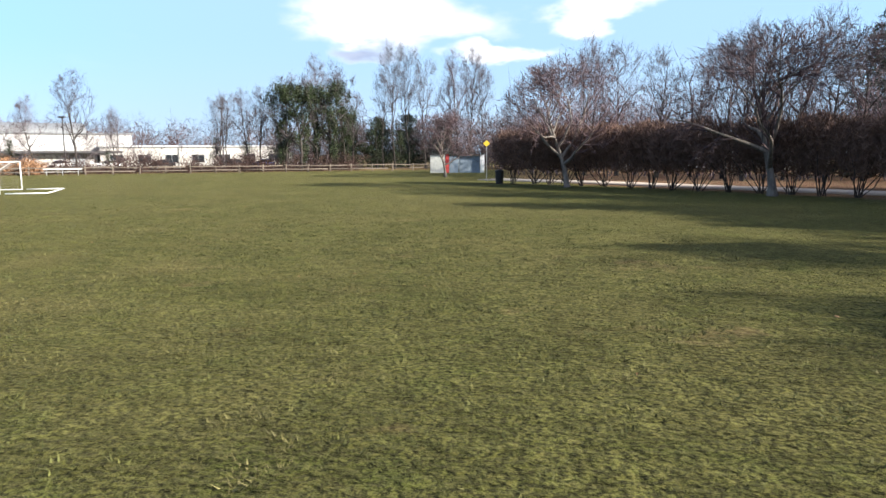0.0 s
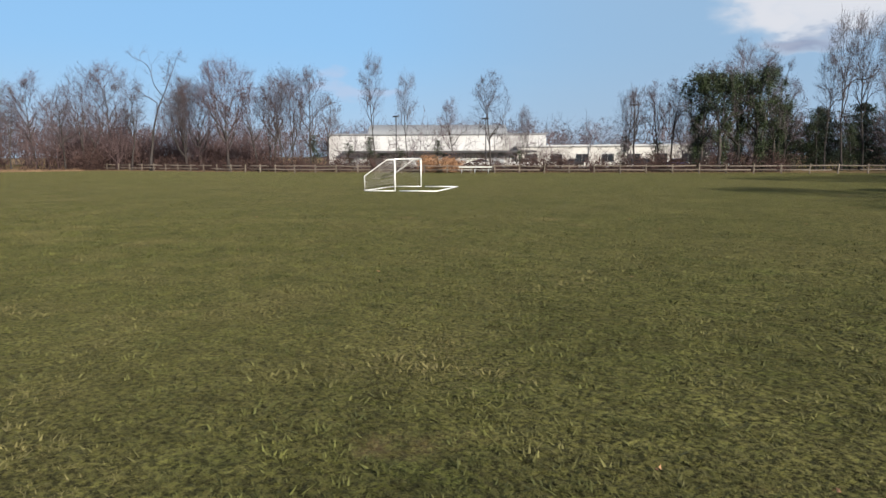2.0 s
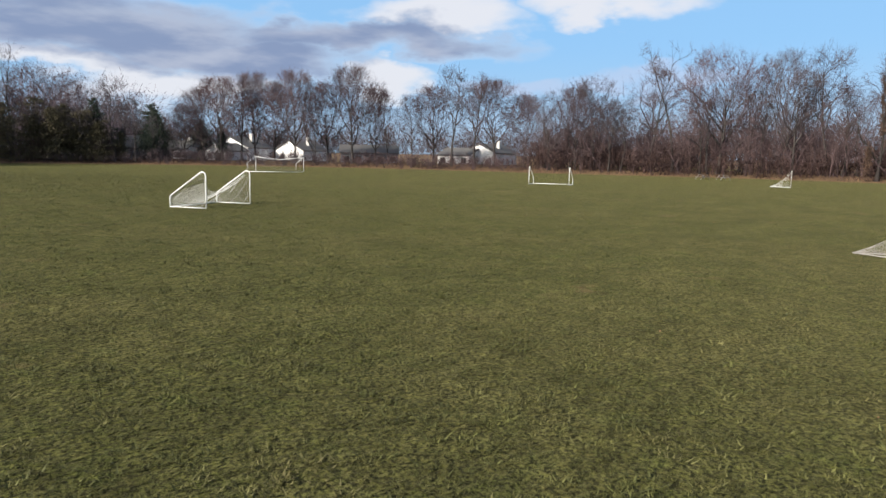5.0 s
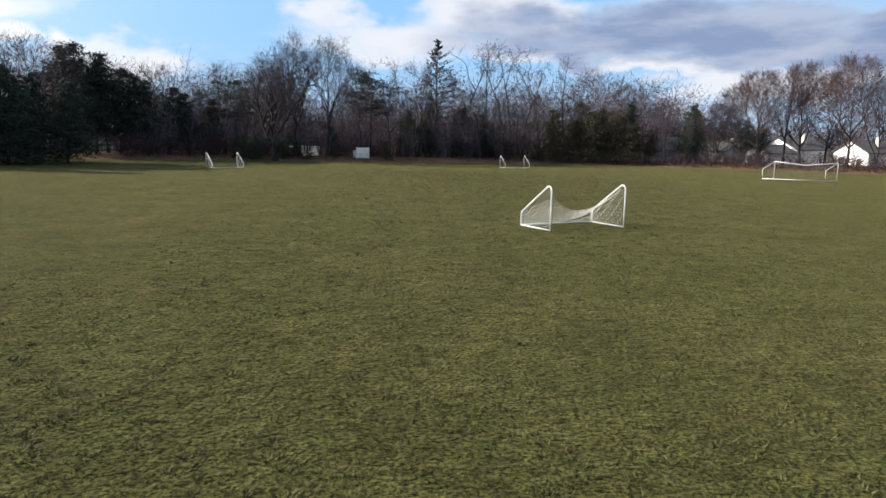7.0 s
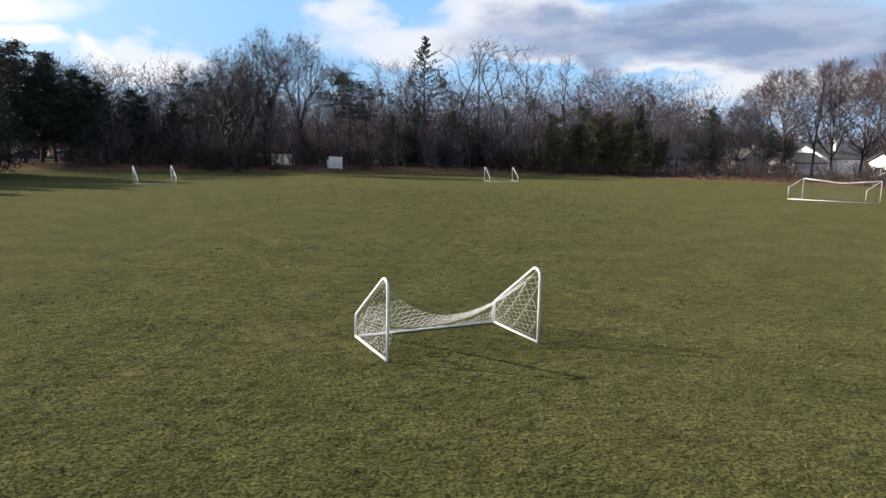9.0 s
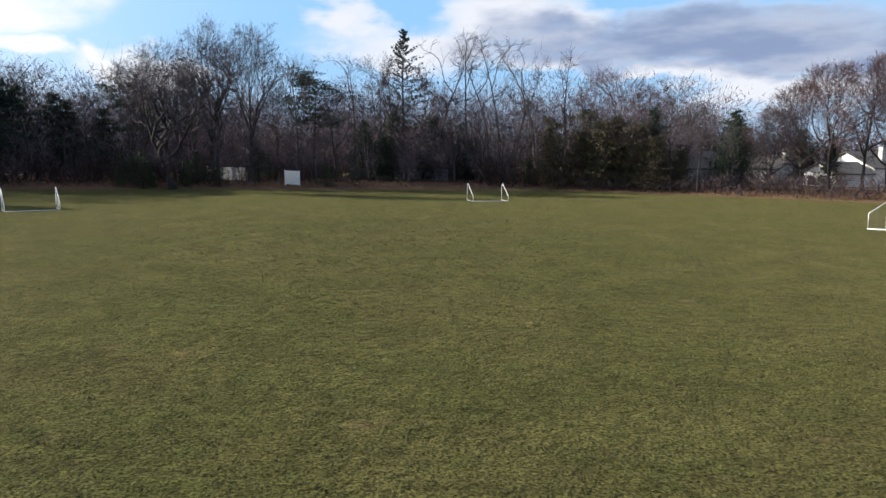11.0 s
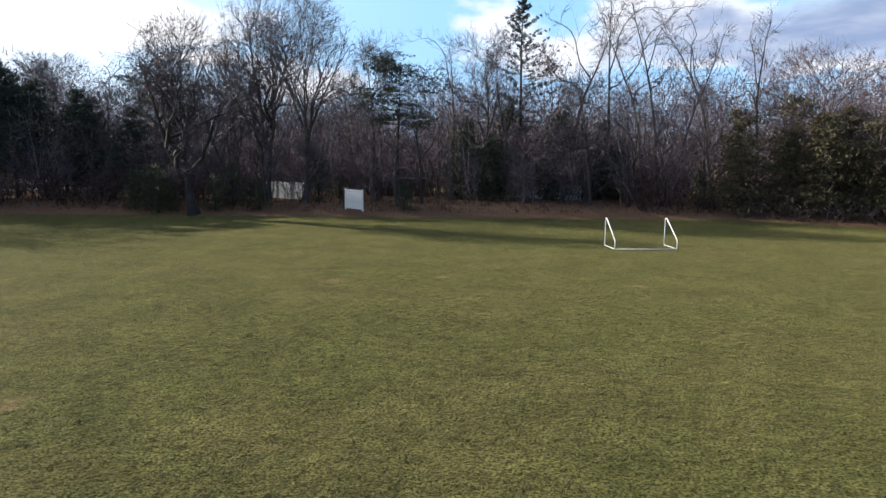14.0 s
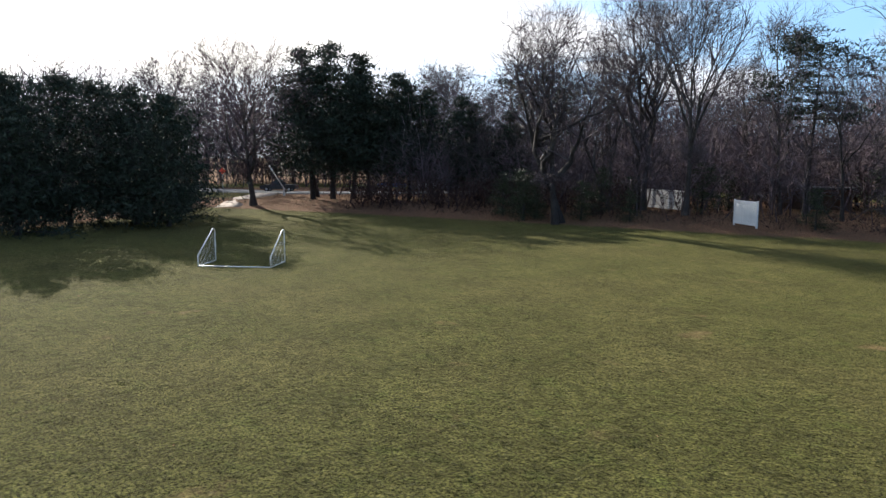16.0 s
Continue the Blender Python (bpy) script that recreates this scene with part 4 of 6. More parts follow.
for x, y, h in [(18.7, 130.9, 7.7), (21.8, 130.9, 9.2), (25.0, 131.0, 9.8), (26.7, 128.3, 8.9), (15.3, 134.9, 7.0)]:
    plant("olive", OLIVE_TREE, x, y, h)
for x, y, h in [(15.6, 130.9, 9.8), (19.3, 131.9, 10.9), (22.1, 128.8, 9.2), (25.6, 128.7, 8.9), (28.8, 126.6, 7.3), (32.0, 126.5, 5.1)]:
    plant("olive", None, x, y, h, wide=1.15)
for x, y, h in [(60, -66, 5), (52, -73, 4.5), (31, -92, 5), (27, -94, 4.5), (70, -62, 5.5), (3, -101, 6)]:
    plant("evergreen_shrub", None, x, y, h, label="rounded evergreen shrub behind the rail fence")


# ---- undergrowth ----
def scatter_edge(rng, corners, n, depth0, depth1):
    """n places in a belt outside a stretch of the field's edge."""
    c = np.array(corners, float)
    seg = np.linalg.norm(np.diff(c, axis=0), axis=1)
    at = rng.uniform(0, seg.sum(), n)
    k = np.searchsorted(np.cumsum(seg), at).clip(0, len(seg) - 1)
    f = (at - np.concatenate([[0], np.cumsum(seg)])[k]) / seg[k]
    p = c[k] + (c[k + 1] - c[k]) * f[:, None]
    d = (c[k + 1] - c[k]) / seg[k][:, None]
    out = np.stack([-d[:, 1], d[:, 0]], 1)
    return p + out * rng.uniform(depth0, depth1, (n, 1))


# stretches run so that outside is to the left of the way
NORTH = [(40, 117), (30, 122), (15, 127), (-5, 121), (-20, 116.5), (-40, 110.5), (-58, 104)]
NORTH = NORTH[::-1]
EAST = [(62, 102), (74, 84), (83, 64), (95, 42), (101, 20), (102, -5), (102, -25), (92, -38)]
NORTHEAST = [(15, 127), (30, 122), (48, 114), (62, 102)]
SOUTH = [(92, -39), (57, -50), (38, -62), (19, -76), (4, -88)]
WEST = [(-66, 20), (-60, 80), (-76, 99), (-58, 104)]


def thicket(name, seed, corners, n, d0, d1, h0, h1, mat, label, branches=6, lean=0.5, r=0.02):
    """Low stems and twigs that lean every way."""
    rng = np.random.default_rng(seed)
    p = scatter_edge(rng, corners, n, d0, d1)
    z = rise(p[:, 0], p[:, 1])
    size = 0.45 + 0.55 * np.sin(p[:, 0] * 0.55 + 1.3 * np.sin(p[:, 1] * 0.4)) ** 2
    t = Tubes()
    for (x, y), zz, k in zip(p, z, size):
        h = rng.uniform(h0, h1) * k
        a = np.array([x, y, zz - 0.05])
        d = np.array([rng.normal() * lean, rng.normal() * lean, 1.0])
        b = a + d / np.linalg.norm(d) * h
        t.sliver(a, b, r * (0.6 + h / h1))
        for _ in range(branches):
            q = a + (b - a) * rng.uniform(0.1, 1.0)
            t.sliver(q, q + np.array([rng.normal(), rng.normal(), rng.uniform(-0.2, 1.0)]) * (h * 0.24 + 0.08), r * 0.9)
    return tagged(new(name, t.build(name, mat, False)), label, "undergrowth", kind="stuff")


def saplings(name, seed, corners, n, d0, d1, h0, h1, label, mat=None, thick=1.0):
    """The mass of thin young trees behind a wood's edge."""
    rng = np.random.default_rng(seed)
    p = scatter_edge(rng, corners, n, d0, d1)
    z = rise(p[:, 0], p[:, 1])
    t = Tubes()
    for (x, y), zz in zip(p, z):
        h = rng.uniform(h0, h1)
        pts, _ = limb(rng, (x, y, zz - 0.1), (rng.normal() * 0.3, rng.normal() * 0.3, 1), h, 4, 0.2, 0.05)
        r = 0.0075 * h * rng.uniform(0.3, 1.3) * thick
        t.add(pts, r * np.array([1, 0.75, 0.5, 0.12]), 4)
        for _ in range(12):
            q, td = along(pts, rng.uniform(0.12, 0.98))
            e = q + (turned(td, rng, rng.uniform(30, 80)) + [0, 0, 0.15]) * h * rng.uniform(0.14, 0.36)
            t.sliver(q, e, r * 0.5 + 0.015)
            for _ in range(4):
                w = q + (e - q) * rng.uniform(0.2, 1)
                t.sliver(w, w + rng.normal(size=3) * h * 0.075 + (e - q) * 0.35, 0.028)
    return tagged(new(name, t.build(name, mat or TWIG, False)), label, "woodland", kind="stuff")


def twig_haze(name, seed, corners, n, d0, d1, h0, h1, label, sprigs=150, mat=None, wide=1.0, r=0.022):
    """Crowns of fine twigs standing behind one another, each round a few thin limbs."""
    rng = np.random.default_rng(seed)
    p = scatter_edge(rng, corners, n, d0, d1)
    z = rise(p[:, 0], p[:, 1])
    t = Tubes()
    for (x, y), zz in zip(p, z):
        h = rng.uniform(h0, h1)
        w = h * rng.uniform(0.20, 0.34) * wide
        foot = np.array([x, y, zz - 0.1])
        fork = foot + [rng.normal() * 0.3, rng.normal() * 0.3, h * rng.uniform(0.15, 0.4)]
        t.add([foot, (foot + fork) / 2 + [0.1, 0, 0], fork], [0.08, 0.07, 0.06], 4)
        for _ in range(3):
            tip = foot + [rng.normal() * w * 0.5, rng.normal() * w * 0.5, h * rng.uniform(0.75, 0.98)]
            t.add([fork, (fork + tip) / 2 + rng.normal(size=3) * 0.25, tip], [0.06, 0.04, 0.01], 3)
        a = rng.normal(size=(sprigs, 3))
        a /= np.linalg.norm(a, axis=1, keepdims=True)
        a *= rng.uniform(0.1, 1, (sprigs, 1)) ** 0.45
        c = foot + [0, 0, h * 0.56] + a * [w, w, h * 0.44]
        out = a * [0.9, 0.9, 0.4] + rng.normal(size=(sprigs, 3)) * 0.6 + [0, 0, 0.5]
        e = c + out * rng.uniform(0.5, 1.1, (sprigs, 1)) * min(h, 9.0) * 0.14
        for q, k in zip(c, e):
            t.sliver(q, k, r)
    return tagged(new(name, t.build(name, mat or HAZE, False)), label, "woodland", kind="stuff")


NORTH_WOOD = [(-58, 104), (-40, 110.5), (-20, 116.5), (-5, 121), (15, 127), (30, 122)]
EAST_WOOD = [(79, 73)] + EAST[2:] + [(84, -64)]
HILL = [(-128, 50), (-118, 110), (-95, 150), (-40, 185), (60, 190)]
twig_haze("north_copse", 31, NORTH_WOOD, 380, 8, 36, 4, 11, "massed leafless young trees with fine purplish twigs", 200, None, 1.1, 0.03)
# dark brush added where the wood's depth shows only shaded gaps
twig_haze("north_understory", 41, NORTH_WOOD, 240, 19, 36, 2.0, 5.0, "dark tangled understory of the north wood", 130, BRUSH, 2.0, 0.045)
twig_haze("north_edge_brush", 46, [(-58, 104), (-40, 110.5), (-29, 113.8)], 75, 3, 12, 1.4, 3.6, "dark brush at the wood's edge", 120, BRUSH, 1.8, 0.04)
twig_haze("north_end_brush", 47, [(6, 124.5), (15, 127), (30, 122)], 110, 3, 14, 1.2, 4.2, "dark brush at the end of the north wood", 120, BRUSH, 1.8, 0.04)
twig_haze("east_copse", 32, EAST_WOOD, 620, 3, 26, 4.0, 8.5, "massed leafless young trees with fine reddish twigs", 200, HAZE_RED)
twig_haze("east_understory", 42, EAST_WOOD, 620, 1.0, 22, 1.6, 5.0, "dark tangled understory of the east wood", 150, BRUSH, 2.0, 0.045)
twig_haze("north_east_copse", 33, NORTHEAST, 40, 6, 26, 1.2, 2.8, "leafless young trees before the gardens", 120, HAZE_RED)
twig_haze("north_east_understory", 43, NORTHEAST, 170, 0.8, 9, 1.2, 2.9, "brown understory before the gardens", 90, HAZE_DARK, 2.6, 0.025)
twig_haze("garden_brush", 49, [(62, 102), (74, 84), (80, 72)], 110, 0.8, 10, 1.3, 3.0, "rust-brown brush before the white house", 100, HAZE_RED, 2.0, 0.03)
twig_haze("garden_copse", 50, [(20, 180), (80, 162), (140, 118)], 240, -8, 10, 6, 10.5, "leafless trees behind the houses", 150, HAZE_DARK, 1.7, 0.06)
twig_haze("hill_copse", 34, HILL, 600, -8, 34, 14, 24, "leafless wooded rise in the distance", 230, None, 1.4, 0.075)
twig_haze("hill_understory", 45, HILL[:4], 260, -10, 14, 4, 9, "dark undergrowth at the foot of the wooded rise", 120, HAZE_DARK, 2.0, 0.07)
twig_haze("west_copse", 35, WEST, 260, 26, 60, 8, 15, "leafless wood beyond the evergreens", 130, None, 1.1, 0.05)
twig_haze("far_north_copse", 39, [(-60, 168), (90, 172)], 260, -6, 14, 5, 10, "leafless wood behind the gardens", 140, HAZE_DARK, 1.5, 0.07)
twig_haze("south_copse", 36, [(150, -20), (130, -60), (70, -140), (-40, -140)], 230, -8, 14, 6, 11, "leafless trees beyond the parking lot", 120, HAZE_RED, 1.3, 0.06)
twig_haze("hedge_copse", 37, [(-18, -70), (-34, -62), (-62, -46)], 110, 0, 18, 6, 11, "leafless trees behind the hedge", 150)
twig_haze("far_east_copse", 38, [(140, 120), (150, -60)], 300, -8, 16, 7, 14, "leafless wood further east", 160, HAZE_DARK, 1.4, 0.07)
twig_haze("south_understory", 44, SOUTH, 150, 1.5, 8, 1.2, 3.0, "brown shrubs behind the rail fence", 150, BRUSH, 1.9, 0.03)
twig_haze("ivy_copse", 48, [(34, -112), (6, -112), (-14, -100), (-26, -76)], 170, -4, 12, 3.5, 9, "leafless trees and brush behind the ivy-clad trees", 140, HAZE_DARK, 1.6, 0.045)
saplings("north_wood", 1, NORTH_WOOD, 290, 3, 34, 3, 10, "dense leafless young trees behind the wood's edge")
saplings("east_wood", 2, EAST_WOOD, 330, 2, 28, 4, 12, "dense leafless thicket of young trees", TWIG_RED)
saplings("north_east_wood", 3, NORTHEAST, 60, 4, 30, 2, 5, "thin leafless young trees before the houses")
saplings("south_wood", 4, SOUTH, 120, 6, 40, 4, 9, "scattered leafless young trees behind the rail fence", TWIG_GREY)
saplings("west_wood", 5, WEST, 220, 14, 60, 6, 15, "leafless woodland beyond the evergreens")
saplings("far_wood", 6, [(-70, 160), (60, 165)], 240, -12, 22, 6, 11, "leafless woodland behind the gardens")
saplings("far_east_wood", 7, [(150, 100), (150, -60)], 200, -14, 22, 9, 15, "leafless woodland further east")
saplings("far_south_wood", 8, [(185, -20), (160, -110), (120, -165), (-90, -135)], 300, -12, 20, 8, 14, "leafless woodland beyond the parking lot", TWIG_GREY)
saplings("hill_wood", 10, HILL[:4], 200, -8, 34, 12, 22, "leafless wooded rise in the distance")
saplings("hedge_wood", 9, [(-16, -66), (-30, -58), (-60, -40)], 90, 2, 22, 4, 7.5, "leafless trees behind the hedge")
thicket("north_brush", 11, NORTH, 2200, 2.0, 10, 0.2, 1.3, BRUSH, "low reddish-brown brush at the wood's edge")
thicket("east_brush", 12, EAST, 3400, 0.3, 9, 0.4, 2.2, BRUSH, "reddish-brown brush at the wood's edge")
thicket("north_east_brush", 13, NORTHEAST, 900, 0.6, 8, 0.3, 1.3, BRUSH, "low reddish-brown brush before the gardens")
thicket("south_brush", 14, SOUTH, 3200, 1.2, 9, 0.5, 2.3, BRUSH, "low brown brush behind the rail fence", r=0.036)
thicket("west_brush", 15, WEST, 450, 3, 16, 0.2, 0.8, BRUSH, "low brown brush under the evergreens")
thicket("low_reeds", 17, [(98, -14), (95, -34)], 1300, -2.0, 2, 0.2, 0.6, REED, "low tan grass at the field's edge", 2, 0.3, 0.02)


def reed_bed(n, cx, cy, rx, ry, high):
    """Reeds that stand highest in the middle of their bed."""
    rng = np.random.default_rng(16)
    t = Tubes()
    for _ in range(n):
        a, k = rng.uniform(0, 6.283), rng.uniform(0, 1) ** 0.5
        x, y = cx + rx * k * math.cos(a), cy + ry * k * math.sin(a)
        h = high * (1 - 0.75 * k * k) * rng.uniform(0.6, 1.1)
        foot = np.array([x, y, float(rise(x, y)) - 0.05])
        tip = foot + [rng.normal() * 0.15 * h, rng.normal() * 0.15 * h, h]
        t.sliver(foot, tip, 0.025)
        t.sliver(foot + (tip - foot) * 0.5, tip + rng.normal(size=3) * 0.2, 0.03)
    return tagged(new("reeds", t.build("reeds", REED, False)), "pale tan reeds at the field's edge", "reeds", kind="stuff")


reed_bed(2600, 98.5, -9, 3.0, 8.5, 2.2)


def hedge(x, y, h, turn, seed):
    """A clipped leafless shrub: bare stems below, a dense twiggy head."""
    rng = np.random.default_rng(seed)
    ob = group("hedge_shrub", Matrix.Translation((x, y, 0)) @ Matrix.Rotation(turn, 4, "Z"), "dense brown leafless hedge shrub with bare stems at its foot", "hedge", groupname="hedge shrubs in a row")
    st, tw = Tubes(), Tubes()
    for _ in range(9):
        d = np.array([rng.normal() * 0.32, rng.normal() * 0.32, 1])
        pts, _ = limb(rng, rng.normal(size=3) * [0.15, 0.15, 0], d, h * 0.62, 4, 0.12, 0.03)
        st.add(pts, 0.035 * np.array([1, 0.8, 0.6, 0.4]), 5)
    for _ in range(4200):
        a = rng.uniform(-1, 1, 3)
        while abs(a[0]) ** 3 + abs(a[1]) ** 3 + abs(a[2]) ** 3 > 1:
            a = rng.uniform(-1, 1, 3)
        q = a * [1.7, 1.3, h * 0.37] + [0, 0, h * 0.60]
        tw.sliver(q, q + np.array([rng.normal() * 0.5, rng.normal() * 0.5, rng.uniform(0.1, 1.0)]) * 0.5, 0.026)
    hang("stem_clump", st.build("stem_clump", BARK), ob)
    hang("head", tw.build("head", HEDGE, False), ob)
    return ob


master = hedge(-23.6, -48.4, 4.3, 0.0, 3)
other = hedge(-25.4, -47.1, 4.6, 1.0, 4)
for i in range(2, 20):
    f = i / 14
    x, y = -23.6 - 20.8 * f, -47.2 + 16.2 * f
    copy_thing((master, other)[i % 2], Matrix.Translation((x + 0.25 * math.sin(i * 5), y - 2.0 + 0.3 * math.cos(i * 3), 0)) @ Matrix.Rotation(i * 2.1, 4, "Z"))


# ---- goals ----
def net_sheet(t, grid, r):
    """Cords along both ways of a grid of points (rows x columns x 3)."""
    g = np.asarray(grid, float)
    for row in g:
        t.add(row, [r] * len(row), 3)
    for col in np.swapaxes(g, 0, 1):
        t.add(col, [r] * len(col), 3)


def placed(front_a, front_b, z=0.0):
    """A frame with its origin between two post feet; x runs from a to b, y points back, to the left of that way."""
    a, b = Vector((*front_a, z)), Vector((*front_b, z))
    x = (b - a).normalized()
    y = Vector((-x.y, x.x, 0))
    m = Matrix((x, y, (0, 0, 1))).transposed().to_4x4()
    return Matrix.Translation((a + b) / 2) @ m


def open_goal(place, width, label, sag=1.0, net="full"):
    """A youth goal that has lost its crossbar: two side frames, a bar on the ground behind, and a sagging net."""
    h, dep, knee = 1.83, 2.15, 0.55
    ob = group("soccer_goal", place, label, "soccer goal", groupname="goals without crossbar")
    for s in (-1, 1):
        x = s * width / 2
        bend = [(x, 0.2 * (1 - math.cos(a)), h - 0.2 + 0.2 * math.sin(a)) for a in np.linspace(0, 2.05, 9)]
        pts = [(x, 0, 0.02), (x, 0, h * 0.5), *bend, (x, dep - 0.03, knee + 0.05), (x, dep, knee - 0.05), (x, dep, 0.03)]
        pipe("side_frame", pts, 0.034, WHITE_TUBE, ob)
        pipe("ground_bar", [(x, 0, 0.03), (x, dep, 0.03)], 0.03, WHITE_TUBE, ob)
    pipe("back_bar", [(-width / 2, dep, 0.03), (width / 2, dep, 0.03)], 0.03, WHITE_TUBE, ob)
    if net:
        t = Tubes()
    if net == "full":
        n, k = 46, 16
        rows = []
        for j in range(k):
            v = j / (k - 1)
            row = []
            for i in range(n):
                u = i / (n - 1)
                e = 4 * u * (1 - u)
                y = 0.16 + (dep - 0.16) * v
                z0 = h - 0.05 + (knee - h + 0.05) * v
                drop = sag * e ** 0.85 * (z0 - 0.05 - 0.68 * (1 - v)) * (1 - 0.1 * v)
                row.append((-width / 2 + width * u, y + e * 0.55 * (1 - v), max(0.08, z0 - drop + 0.03 * math.sin(i * 2.3 + j))))
            rows.append(row)
        net_sheet(t, rows, 0.0036)
        rows = [[(-width / 2 + width * i / (n - 1), dep - 0.02 + 0.05 * math.sin(i), max(0.03, (1 - j / 3) * (knee - 0.1 - 0.4 * (4 * i / (n - 1) * (1 - i / (n - 1))) ** 0.6))) for i in range(n)] for j in range(4)]
        net_sheet(t, rows, 0.005)
    if net:
        for s in (-1, 1):
            rows = []
            for j in range(17):
                v = j / 16
                y = 0.06 + (dep - 0.06) * v
                top = (h - 0.06) + (knee - h) * v
                low = top * (0.28 if s < 0 else 0.05) * (1 - v)
                rows.append([(s * (width / 2 - 0.03 - 0.05 * math.sin(3.1 * q / 13)), y + 0.12 * math.sin(q * 0.9 + j), 0.05 + (top - low - 0.05) * q / 13) for q in range(14)])
            net_sheet(t, rows, 0.0036)
        hang("net", t.build("net", NET, False), ob, "torn white cord net, sagging")
    return ob


def full_goal(place, label, width=6.4, h=2.0, dep=2.0, knee=0.95, crown=0.55, bent=0.0, net=0.9, skew=0.0, group_name="full goals"):
    """A full frame goal: posts, crossbar, side frames and a bar on the ground behind."""
    ob = group("soccer_goal", place, label, "soccer goal", groupname=group_name)
    for s in (-1, 1):
        x = s * width / 2
        pipe("post", [(x, 0, 0.02), (x, 0, h)], 0.045, WHITE_TUBE, ob)
        pipe("side_bar", [(x, 0, h - 0.03), (x + skew * crown / dep, crown, h - 0.05), (x + skew, dep, knee), (x + skew, dep, 0.03)], 0.032, WHITE_TUBE, ob)
        pipe("ground_bar", [(x, 0, 0.035), (x + skew, dep, 0.035)], 0.032, WHITE_TUBE, ob)
    pipe("crossbar", [(-width / 2, 0, h), (-width / 4, 0, h - bent * 0.55), (0, 0, h - bent), (width / 4, 0, h - bent * 0.5), (width / 2, 0, h)], 0.045, WHITE_TUBE, ob)
    pipe("back_bar", [(-width / 2 + skew, dep, 0.035), (width / 2 + skew, dep, 0.035)], 0.04, WHITE_TUBE, ob)
    if net:
        t = Tubes()
        n = 44
        prof = [(0.02, h - 0.05), (crown * 0.5, h - 0.08), (crown, h - 0.1), ((crown + dep) / 2, (h + knee) / 2 - 0.1), (dep - 0.05, knee - 0.05), (dep - 0.03, knee * 0.66), (dep - 0.02, knee * 0.33), (dep - 0.02, 0.04)]
        rows = []
        for j, (y, z) in enumerate(prof):
            row = []
            for i in range(n):
                u = i / (n - 1)
                e = 4 * u * (1 - u)
                row.append((-width / 2 + width * u + skew * y / dep, y - 0.05 * e, max(0.03, z - (0.35 * e ** 0.7 * net + bent * e) * (1 if 1 < j < 6 else 0.3) * (z / h))))
            rows.append(row)
        net_sheet(t, rows, 0.0042)
        for s in (-1, 1):
            net_sheet(t, [[(s * width / 2 + skew * y / dep, y, 0.04 + (z - 0.04) * q / 8) for q in range(9)] for y, z in prof[:6]], 0.0045)
        hang("net", t.build("net", NET_GREY, False), ob, "weathered grey net")
    return ob


def lacrosse_goal(place, label, tube, cord):
    """A square goal mouth of tube, with a net drawn to a point behind."""
    w = 1.83
    ob = group("lacrosse_goal", place, label, "lacrosse goal", groupname="lacrosse goals")
    for s in (-1, 1):
        pipe("post", [(s * w / 2, 0, 0.02), (s * w / 2, 0, w)], 0.03, tube, ob)
        pipe("ground_bar", [(s * w / 2, 0, 0.03), (0, 2.1, 0.03)], 0.02, cord, ob)
    pipe("crossbar", [(-w / 2 - 0.03, 0, w), (w / 2 + 0.03, 0, w)], 0.03, tube, ob)
    t = Tubes()
    rim = [(-w / 2, 0, w * i / 9) for i in range(10)] + [(-w / 2 + w * i / 9, 0, w) for i in range(1, 10)] + [(w / 2, 0, w - w * i / 9) for i in range(1, 10)]
    tip = np.array([0, 2.05, 0.06])
    rows = []
    for j in range(13):
        v = (j / 12) ** 0.8
        rows.append([(np.array(q) * (1 - v) + tip * v + np.array([0, 0, -0.28 * q[2] / w * math.sin(v * 3.14)])) for q in rim])
    net_sheet(t, rows, 0.0036)
    hang("net", t.build("net", cord, False), ob, "pale cord net drawn to a point")
    return ob


open_goal(placed((5.65, 23.86), (8.99, 25.9)), 3.92, "white tube soccer goal without crossbar, its torn net sagging")
open_goal(placed((8.25, 106.45), (4.47, 104.97)), 4.05, "white soccer goal without crossbar before the wood", net="")
open_goal(placed((-30.0, 84.6), (-33.0, 81.9)), 4.05, "white soccer goal without crossbar in the evergreens' shade", net="sides")
open_goal(placed((46.54, 38.9), (48.56, 35.2)), 4.2, "white soccer goal without crossbar far out on the field", net="")
full_goal(placed((43.3, 79.5), (37.4, 82.7)), "white full-size goal with a bent crossbar and grey net", width=6.7, h=2.1, dep=1.4, knee=1.2, crown=0.08, bent=0.36, skew=1.12)
full_goal(placed((5.6, -27.47), (9.26, -32.77)), "white full-size goal with net, set back to back with another", net=1.2)
base = group("goal_base", placed((9.1, -33.0), (5.44, -27.7)), "white ground frame of a goal lying behind another", "goal frame")
for s in (-1, 1):
    pipe("ground_bar", [(s * 3.2, 0, 0.035), (s * 3.2, 2.4, 0.035)], 0.035, WHITE_TUBE, base)
pipe("back_bar", [(-3.2, 2.4, 0.035), (3.2, 2.4, 0.035)], 0.035, WHITE_TUBE, base)
full_goal(placed((67.3, 4.9), (69.5, -1.3)), "white full-size goal with a sagging grey net", net=1.3)
lacrosse_goal(placed((15.7, -4.35), (17.5, -4.05)), "orange tube lacrosse goal with a pale net", ORANGE_TUBE, NET_GREY)
lacrosse_goal(placed((36.9, -2.4), (36.3, -0.6)), "pale lacrosse goal with a white net", NET_GREY, NET)
lacrosse_goal(placed((70.6, 22.2), (72.3, 22.9)), "pale lacrosse goal with a white net far off", NET_GREY, NET)


